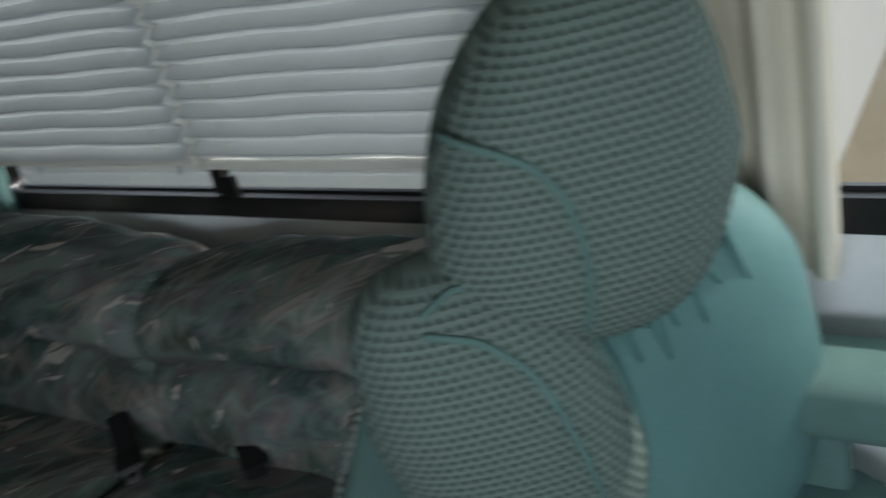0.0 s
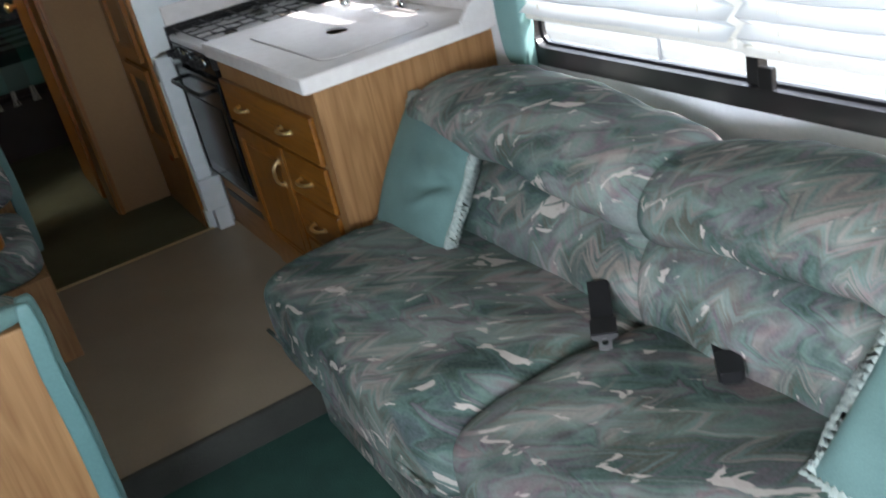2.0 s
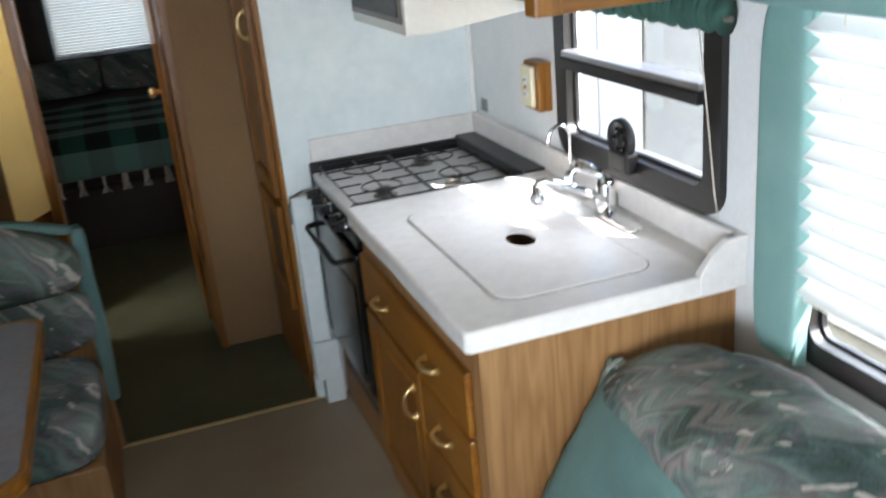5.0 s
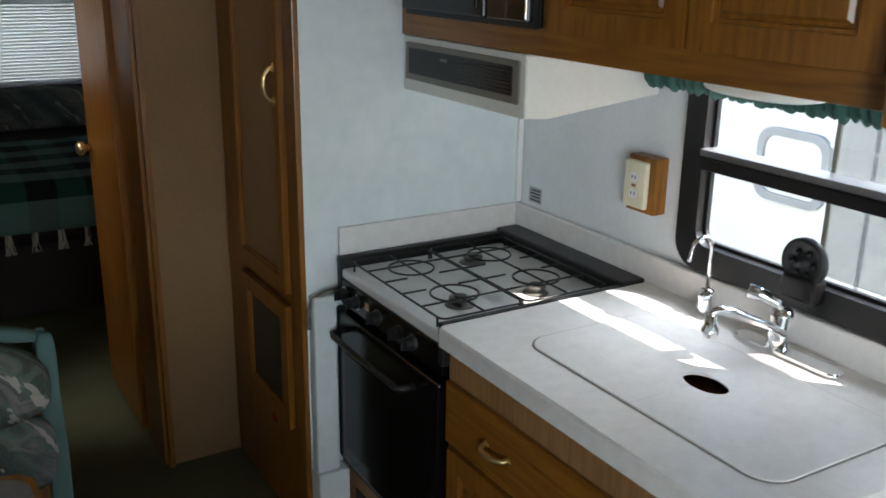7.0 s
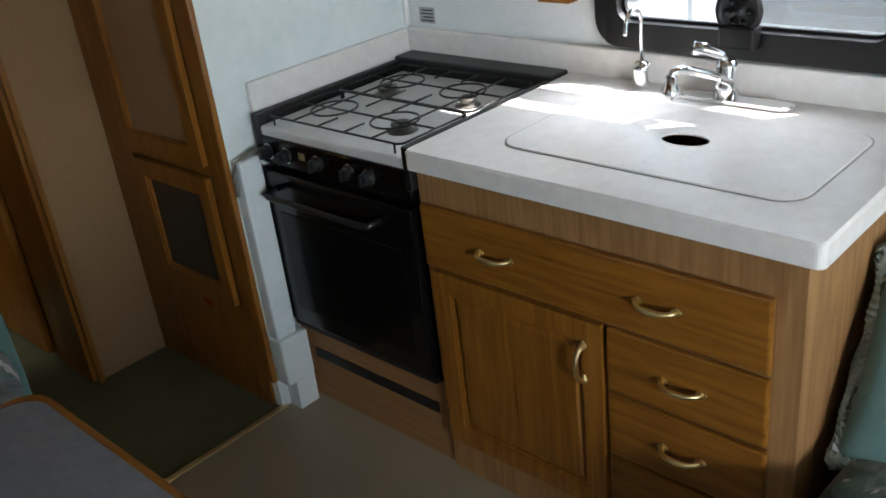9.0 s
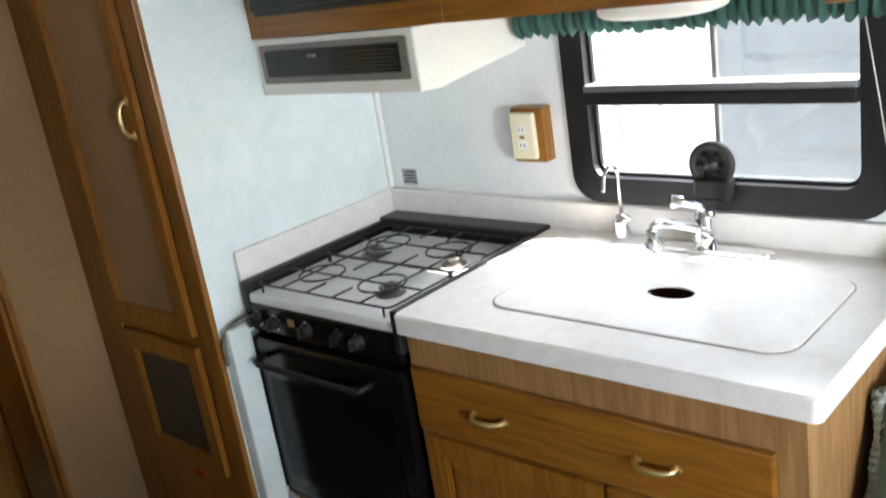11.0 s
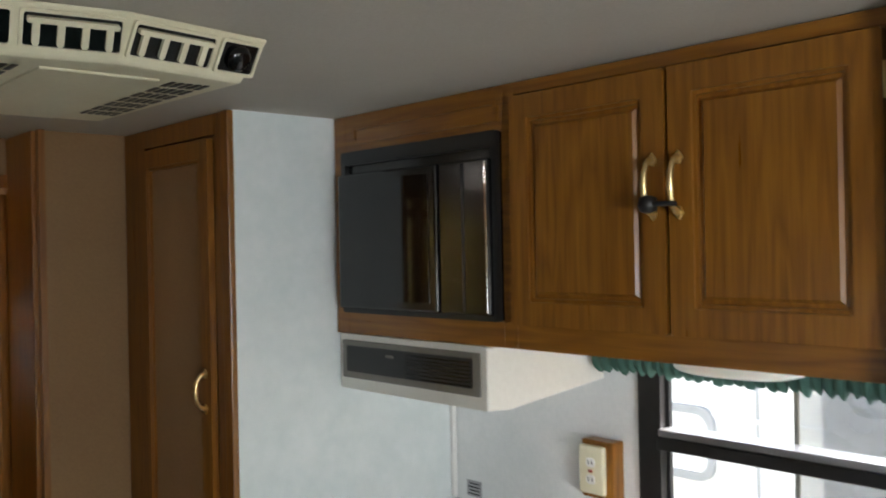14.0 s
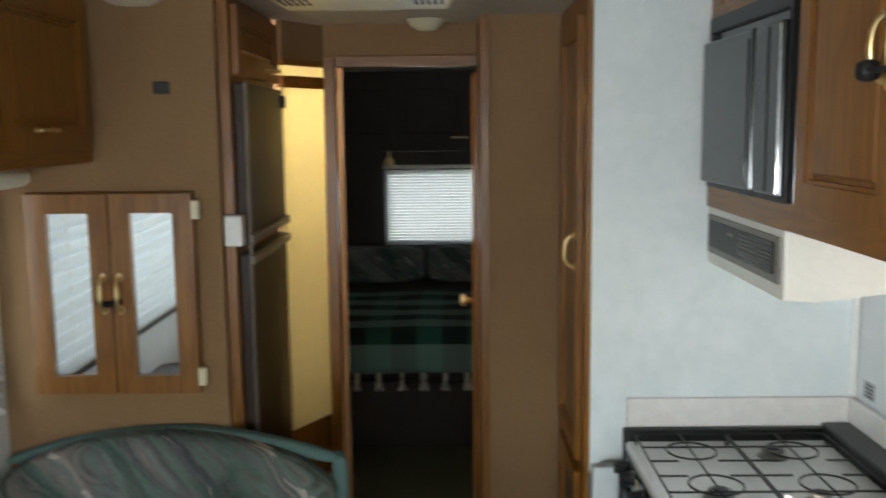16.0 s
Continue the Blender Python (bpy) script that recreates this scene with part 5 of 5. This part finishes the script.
def bench(name, y_front, y_back, label, sign):
    """A dinette bench; sign: +1 when its back is to +y."""
    t = thing(name, -0.75, (y_front + y_back) / 2, 0, label, "dinette bench", "dinette benches")
    X0, X1 = LEFT + 0.003, (-0.285 if sign > 0 else -0.393)
    lo, hi = min(y_front, y_back), max(y_front, y_back)
    b0, b1 = (lo, hi - 0.02) if sign > 0 else (lo + 0.02, hi)
    part("base", box(X0, X1, b0, b1, LOW if sign < 0 else 0.0, 0.33, 0.004), OAK_VINYL, t, "oak-print base")
    bm = bmesh.new()
    cushion(bm, X0, X1 + 0.01, lo + (0.14 if sign < 0 else -0.02), hi - (0.14 if sign > 0 else -0.02), 0.32, 0.46, 6.0, 48, 20)
    part("seat_cushion", bm, TAPESTRY, t, "", True)
    yb = hi if sign > 0 else lo
    c0, c1 = (yb - 0.15, yb - 0.03) if sign > 0 else (yb + 0.03, yb + 0.15)

    def puff(q):
        s = (q.x - X0) / (X1 - X0)
        return Vector((q.x, q.y - sign * 0.02 * math.sin(q.z * 20), q.z + ((0.085 * math.sin(s * math.pi) if sign > 0 else 0.02 * math.sin(s * math.pi) + 0.085 * min(1.0, max(0.0, (q.x + 0.66) / 0.14))) if q.z > 0.7 else 0)))
    bm = bmesh.new()
    cushion(bm, X0, X1 + 0.02, c0, c1, 0.62, 0.825 if sign > 0 else 0.775, 3.5, 48, 20, puff)
    part("back_roll", bm, TAPESTRY, t, "", True)
    bm = bmesh.new()
    cushion(bm, X0, X1 + 0.02, c0 + 0.005, c1 - 0.005, 0.42, 0.66, 4.0, 48, 20)
    part("back_cushion", bm, TAPESTRY, t, "", True)
    # teal wrap of the bench end, two upholstered welts
    e0, e1 = (yb - 0.05, yb) if sign > 0 else (yb, yb + 0.05)
    part("back_panel", box(X0, X1 + 0.015, e0 + 0.006, e1 - 0.006, 0.0 if sign > 0 else LOW, 0.77 if sign > 0 else 0.80, 0.006), OAK_VINYL, t, "flat oak-print back panel")
    for mid, half, out in ((0.010, 0.011, 0.034), (0.048, 0.022, 0.046)):
        bm = bmesh.new()
        y = e0 + mid if sign < 0 else e1 - mid
        cushion(bm, X1 - 0.005, X1 + out, y - half, y + half, 0.20, 0.83 if sign > 0 else 0.845, 5.0, 24, 16, lambda q: Vector((q.x + 0.003 * math.sin(q.z * 17), q.y, q.z)))
        part("end_welt", bm, SATIN if half < 0.015 else TEAL, t, "teal upholstered end", True)
    bm = bmesh.new()
    cushion(bm, X0, X1 + 0.03, e0 - 0.005, e1 + 0.005, 0.785 if sign > 0 else 0.795, 0.835 if sign > 0 else 0.855, 3.0, 40, 14, lambda q: Vector((q.x, q.y, q.z + (0.075 if sign > 0 else 0.0) * math.sin((q.x - X0) / (X1 + 0.03 - X0) * math.pi))))
    part("top_welt", bm, TEAL, t, "teal upholstered cap", True)
    return t


bench("dinette_bench", -0.68, 0.035, "tapestry dinette bench against the tan wall", 1)
bench("dinette_bench", -1.39, -2.156, "tapestry dinette bench with an oak-print back panel", -1)

tab = thing("dinette_table", -0.75, -0.95, 0, "grey laminate dinette table edged in oak", "table")
TT = round_rect(LEFT + 0.01, -0.375, -1.36, -0.50, 0.06)
part("tabletop", prism(TT, 0.032, Matrix.Translation((0, 0, 0.70)), 0.002), GREY_TOP, tab)
part("edge_band", ring_prism([(x + (0.012 if x > -0.8 else 0), y + (0.012 if y > -0.93 else -0.012)) for x, y in TT], [(x - 0.001, y) for x, y in TT], 0.034, Matrix.Translation((0, 0, 0.6985))), OAK_LONG, tab, "oak edge band")
part("leg", lathe(bmesh.new(), [(0.06, 0), (0.058, 0.012), (0.024, 0.016), (0.024, 0.698)], Matrix.Translation((-0.62, -0.95, 0.0)), 18), BLACK_SATIN, tab, "black tubular leg", True)
part("wall_cleat", box(LEFT + 0.002, LEFT + 0.04, -1.3, -0.56, 0.66, 0.70), OAK_LONG, tab)

lc = thing("overhead_cabinet", -1.05, -1.0, 1.65, "dark-shaded oak overhead cabinet above the dinette", "cabinet")
part("body", box(LEFT + 0.002, -0.915, -2.1, 0.036, 1.638, CEIL - 0.002, 0.004), OAK_LONG, lc)
for k in range(4):
    m = on(FACE_E, -0.915, 0.03 - 0.02 - (k + 1) * 0.51, 1.68)
    d = raised_door("door", lc, m, 0.49, 0.37)
    pull(d, m @ Matrix.Translation((0.20, 0.045, 0.019)) @ TURN90)


def mirror_cabinet():
    t = thing("mirror_cabinet", -0.9, 0.02, 0.99, "shallow oak cabinet with two mirrored doors", "cabinet")
    part("body", box(-1.1, -0.642, 0.018, 0.039, 1.0, 1.558, 0.003), OAK, t)
    for k, x in enumerate((-1.096, -0.868)):
        m = on(FACE_S, x, 0.018, 1.004)
        w, h = 0.224, 0.55
        d = part("door", ring_prism(round_rect(0, w, 0, h, 0.004, 1), round_rect(0.054, w - 0.054, 0.05, h - 0.052, 0.003, 1), 0.018, m), OAK, t)
        part("mirror", prism(round_rect(0.052, w - 0.052, 0.048, h - 0.05, 0.003, 1), 0.006, m), MIRROR, d, "silvered mirror")
        pull(d, m @ Matrix.Translation(((w - 0.02) if k == 0 else 0.02, 0.28, 0.018)), 0.09)
    for z in (1.05, 1.51):
        part("hinge", box(-0.646, -0.626, -0.002, 0.02, z - 0.025, z + 0.025, 0.003), IVORY, t)
    return t


mirror_cabinet()
part("cord", tube(bmesh.new(), [(-0.905, -0.02, 1.262), (-0.875, -0.026, 1.258), (-0.84, -0.024, 1.268)], 0.008, 8), RUBBER, thing("child_safety_cord", -0.9, 0, 1.26, "black cord lock looped through the mirror door handles", "cabinet lock"))
hole_t = thing("wall_socket", -0.735, 0.039, 1.85, "small black antenna socket on the tan wall", "socket")
part("plate", box(-0.742, -0.698, 0.033, 0.0395, 1.818, 1.85, 0.002), BLACK_SATIN, hole_t)
wl = thing("ceiling_lamp", -0.78, -0.05, CEIL, "round milky dome lamp on the ceiling", "lamp")
part("dome", lathe(bmesh.new(), [(0.0, -0.045), (0.05, -0.04), (0.085, -0.022), (0.095, -0.004), (0.1, 0)], Matrix.Translation((-0.77, -0.02, CEIL)), 28), MILKY, wl, "", True)
wd = thing("wall_lamp", -1.05, -0.3, 1.64, "milky lamp under the dinette cabinet", "lamp")
bm = bmesh.new()
cushion(bm, -1.13, -0.97, -0.40, -0.16, 1.585, 1.64, 3.0)
part("diffuser", bm, MILKY, wd, "", True)


def fridge():
    t = thing("refrigerator", -0.7, 0.37, 0.0, "dark brown two-door refrigerator built into oak", "refrigerator")
    X = -0.545
    part("surround", box(-1.15, X, 0.072, 0.70, 0.004, CEIL - 0.002, 0.003), OAK, t, "oak surround")
    fz = part("freezer_door", box(X, X + 0.03, 0.10, 0.68, 1.40, 1.85, 0.006), FRIDGE_FACE, t, "dark brown freezer door")
    fd = part("fridge_door", box(X, X + 0.03, 0.10, 0.68, 0.50, 1.375, 0.006), FRIDGE_FACE, t, "dark brown fridge door")
    part("handle_rail", box(X + 0.03, X + 0.045, 0.10, 0.68, 1.405, 1.43, 0.004), GREY_METAL, fz, "grey handle rail")
    part("handle_rail", box(X + 0.03, X + 0.045, 0.10, 0.68, 1.345, 1.37, 0.004), GREY_METAL, fd, "grey handle rail")
    part("side_trim", box(X + 0.0302, X + 0.034, 0.10, 0.135, 0.50, 1.85), GREY_METAL, t, "grey metal edge trim")
    m = on(FACE_E, X, 0.10, 1.87)
    d = raised_door("upper_door", t, m, 0.58, 0.19)
    pull(d, m @ Matrix.Translation((0.42, 0.03, 0.019)) @ TURN90)
    part("latch", box(X + 0.03, X + 0.045, 0.63, 0.66, 1.79, 1.83, 0.003), BLACK_SATIN, fz)
    return t


fridge()
thm = thing("thermostat", -0.57, 0.03, 1.45, "white plastic thermostat box on the tan wall edge", "thermostat")
part("case", box(-0.568, -0.518, 0.032, 0.0715, 1.405, 1.49, 0.006), SHOWN_WHITE, thm)


def bath_door():
    t = thing("door_2", -0.45, 0.85, 0, "translucent cream bathroom door framed in oak standing ajar", "door", kind="structure")
    d = Vector((-0.385 + 0.535, 0.98 - 0.71, 0))
    L = d.length
    x = d.normalized()
    out = Vector((x.y, -x.x, 0))
    m = Matrix(((x.x, 0, out.x, -0.535), (x.y, 0, out.y, 0.71), (0, 1, 0, 0), (0, 0, 0, 1)))
    part("panel", prism(round_rect(0, L, 0.66, 1.86, 0.003, 1), 0.02, m), CREAM_DOOR, t, "cream-yellow translucent panel")
    part("lower_panel", prism(round_rect(0, L, 0.004, 0.66, 0.003, 1), 0.02, m), OAK, t)
    part("rail", prism(round_rect(0, L, 1.86, 1.90, 0.003, 1), 0.028, m), OAK_ACROSS, t)
    part("rail", prism(round_rect(0, L, 1.935, 1.955, 0.003, 1), 0.03, m), OAK_ACROSS, t)
    part("transom", prism(round_rect(0, L, 1.955, CEIL - 0.002, 0.003, 1), 0.02, m), WALL_TAN, t)
    # bright gap over the door, closed with the same glowing cream
    part("transom", prism(round_rect(0, L, 1.90, 1.935, 0.003, 1), 0.016, m), CREAM_DOOR, t)
    part("latch", prism(round_rect(L - 0.035, L - 0.01, 1.26, 1.33, 0.004, 2), 0.028, m), BLACK_SATIN, t)


bath_door()


def roof_unit():
    """Ceiling air distributor with louvred outlets on its front."""
    t = thing("ceiling_air_conditioner", -0.1, -0.42, CEIL, "ivory ceiling air-conditioner shroud with black vents", "air conditioner")
    x0, x1, y0, y1, z0 = -0.385, 0.085, -0.735, -0.10, 2.012
    bm = bmesh.new()
    xm = (x0 + x1) / 2
    top = [(x0 - 0.012, y0 + 0.012), (xm, y0 - 0.03), (x1 + 0.02, y0 + 0.012), (x1 - 0.01, y1), (x0 + 0.01, y1)]
    bot = [(x0 + 0.012, y0 + 0.055), (xm, y0 + 0.015), (x1 - 0.012, y0 + 0.055), (x1 - 0.035, y1 - 0.015), (x0 + 0.035, y1 - 0.015)]
    a = [bm.verts.new((x, y, CEIL - 0.001)) for x, y in top]
    b = [bm.verts.new((x, y, z0)) for x, y in bot]
    bm.faces.new(a)
    bm.faces.new(b)
    for i in range(5):
        bm.faces.new((a[i], a[(i + 1) % 5], b[(i + 1) % 5], b[i]))
    bmesh.ops.bevel(bm, geom=bm.edges[:], offset=0.006, segments=2, profile=0.5, affect="EDGES")
    part("shroud", bm, IVORY, t)
    # front outlets follow the two slanted faces
    for half in (0, 1):
        p0 = Vector((*top[half], CEIL - 0.001))
        p1 = Vector((*top[half + 1], CEIL - 0.001))
        q0 = Vector((*bot[half], z0))
        ux = (p1 - p0).normalized()
        uz = ((q0 - p0) - (q0 - p0).dot(ux) * ux).normalized()
        out = ux.cross(uz)
        if out.y > 0:
            out = -out
        m = Matrix(((ux.x, -uz.x, out.x, p0.x), (ux.y, -uz.y, out.y, p0.y), (ux.z, -uz.z, out.z, p0.z), (0, 0, 0, 1)))
        L = (p1 - p0).length
        small = (0.018, 0.088) if half == 0 else (L - 0.088, L - 0.018)
        wide = (0.105, L - 0.012) if half == 0 else (0.012, L - 0.105)
        for (s0, s1), fins in ((small, 0), (wide, 4)):
            rec = part("outlet", prism(round_rect(s0, s1, -0.066, -0.016, 0.004, 2), 0.0025, m @ Matrix.Translation((0, 0, 0.0))), BLACK_ENAMEL, t, "black air outlet")
            part("bezel", ring_prism(round_rect(s0 - 0.005, s1 + 0.005, -0.071, -0.011, 0.005, 2), round_rect(s0, s1, -0.066, -0.016, 0.004, 2), 0.006, m), IVORY, rec)
            for k in range(fins):
                c = s0 + (s1 - s0) * (k + 0.5) / fins
                part("fin", prism(round_rect(c - 0.005, c + 0.005, -0.064, -0.024, 0.004, 2), 0.009, m), IVORY, rec)
            if fins:
                part("damper", prism(round_rect(s0 + 0.004, s1 - 0.004, -0.030, -0.022, 0.002, 1), 0.011, m), IVORY, rec)
            else:
                part("ball_nozzle", lathe(bmesh.new(), [(0.024, 0), (0.022, 0.008), (0.014, 0.014), (0.0, 0.016)], m @ Matrix.Translation(((s0 + s1) / 2, -0.041, 0.002)), 18), BLACK_ENAMEL, rec, "", True)
    for x0g in (x0 + 0.045, x1 - 0.115):
        for i in range(5):
            for j in range(7):
                part("grille_slot", box(x0g + i * 0.015, x0g + i * 0.015 + 0.009, y0 + 0.10 + j * 0.062, y0 + 0.10 + j * 0.062 + 0.045, z0 - 0.0012, z0 + 0.002), BLACK_SATIN, t)
    part("filter_cover", box(x0 + 0.14, x1 - 0.14, y0 + 0.09, y1 - 0.04, z0 - 0.004, z0 + 0.001, 0.002), IVORY, t)
    return t


roof_unit()
sd = thing("hall_ceiling_lamp", -0.03, 0.76, CEIL, "off-white dome lamp on the hallway ceiling", "ceiling lamp")
part("dome", lathe(bmesh.new(), [(0.0, -0.04), (0.03, -0.037), (0.055, -0.022), (0.065, -0.004), (0.068, 0)], Matrix.Translation((-0.03, 0.76, CEIL)), 24), IVORY, sd, "", True)

# ---- bedroom ----


def bed():
    t = thing("bed", -0.2, 3.1, 0, "bed under a green plaid fringed blanket", "bed")
    part("base", box(-1.0, 0.75, 2.36, REAR - 0.02, 0.004, 0.36, 0.006), DARK_BROWN, t, "dark brown bed base")

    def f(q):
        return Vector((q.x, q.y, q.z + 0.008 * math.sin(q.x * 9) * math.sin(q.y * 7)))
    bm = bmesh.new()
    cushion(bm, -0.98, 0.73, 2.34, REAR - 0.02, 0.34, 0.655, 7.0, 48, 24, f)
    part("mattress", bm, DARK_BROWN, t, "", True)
    bm = bmesh.new()
    cushion(bm, -1.0, 0.75, 2.315, 3.55, 0.40, 0.672, 8.0, 64, 24, f)
    b = part("blanket", bm, PLAID, t, "green and black plaid blanket", True)
    fr = bmesh.new()
    rnd = random.Random(9)
    for i in range(15):
        for _ in range(9):
            x = -0.93 + i * 0.117 + rnd.uniform(-0.012, 0.012)
            tube(fr, [(x, 2.318, 0.43), (x + rnd.uniform(-0.008, 0.008), 2.312, 0.38), (x + rnd.uniform(-0.022, 0.022), 2.31, 0.335)], 0.003, 4)
    tagged(part("fringe", fr, CREAM_CLOTH, b), "pale knotted fringe", kind="stuff")
    return t


bed()
for i in range(2):
    pb = thing("bed_pillow", -0.55 + i * 0.75, 3.93, 0.66, "dark tapestry pillow at the head of the bed", "pillow", "bed pillows")
    bm = bmesh.new()
    cushion(bm, -0.93 + i * 0.80, -0.15 + i * 0.80, 3.80, 4.02, 0.655, 0.90, 6.0)
    part("cover", bm, TAPESTRY, pb, "", True)
bc = thing("overhead_cabinet", -0.2, 3.85, 1.55, "dark brown cabinets over the bedroom window", "cabinet")
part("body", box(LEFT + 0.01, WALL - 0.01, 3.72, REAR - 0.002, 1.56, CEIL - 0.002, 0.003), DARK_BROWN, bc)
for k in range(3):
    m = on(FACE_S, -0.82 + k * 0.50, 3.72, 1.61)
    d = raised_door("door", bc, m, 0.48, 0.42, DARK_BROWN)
    if k == 1:
        pull(d, m @ Matrix.Translation((0.42, 0.04, 0.019)) @ TURN90)
rl = thing("reading_lamp", -0.37, 3.6, 1.48, "small brass reading lamp under the bedroom cabinets", "lamp")
part("stem", tube(bmesh.new(), [(-0.37, 3.76, 1.559), (-0.37, 3.76, 1.52)], 0.006), BRASS, rl)
part("shade", lathe(bmesh.new(), [(0.012, 0.03), (0.03, 0.01), (0.035, -0.03), (0.03, -0.03), (0.0, 0.0)], Matrix.Translation((-0.37, 3.76, 1.49)), 18), BRASS, rl, "", True)

# ---- outside ----
tagged(link("ground", box(-60, 60, -60, 60, -0.75, -0.7), DIRT_GROUND), "dusty gravel yard outside the windows", "ground", kind="structure")


def trailer():
    t = thing("trailer", 4.4, -0.5, -0.7, "white travel trailer parked alongside", "trailer")
    part("body", box(3.4, 5.8, -3.5, 5.0, -0.25, 2.5, 0.12, 3), TRAILER_WHITE, t)
    for y, z, w, h in ((0.98, 0.52, 0.44, 0.38), (2.6, 1.0, 0.9, 0.6)):
        win = part("window", ring_prism(round_rect(0, w, 0, h, 0.09), round_rect(0.04, w - 0.04, 0.04, h - 0.04, 0.07), 0.03, on(FACE_W, 3.4, y, z)), TRAILER_GREY, t)
        part("pane", prism(round_rect(0.03, w - 0.03, 0.03, h - 0.03, 0.07), 0.01, on(FACE_W, 3.4, y, z)), TRAILER_WHITE, win, "window pane covered from inside")
    for y in (-1.9, 0.3, 1.7, 3.2):
        part("seam", box(3.392, 3.402, y, y + 0.02, -0.2, 2.4), TRAILER_GREY, t)
    part("storage_panel", box(3.386, 3.401, -3.4, -0.02, 0.3, 1.6, 0.004), TRAILER_GREY, t, "grey skirted panel")
    part("filler_cap", lathe(bmesh.new(), [(0.07, 0), (0.07, 0.012), (0.055, 0.016), (0.05, 0.008), (0.0, 0.008)], on(FACE_W, 3.386, -0.2, 0.93), 24), TRAILER_GREY, t)
    for z in (0.85, 1.05, 1.25, 1.45, 1.65, 1.85):
        part("siding_rib", box(3.39, 3.402, -3.4, 4.9, z, z + 0.018, 0.004), TRAILER_WHITE, t)
    # made-up white sheet, there to brighten the low view under the sofa shades
    part("added_skirt", box(3.408, 3.45, -3.45, 4.95, -0.68, -0.2, 0.01), TRAILER_WHITE, t, "white skirting added to brighten the view below the shades")


trailer()
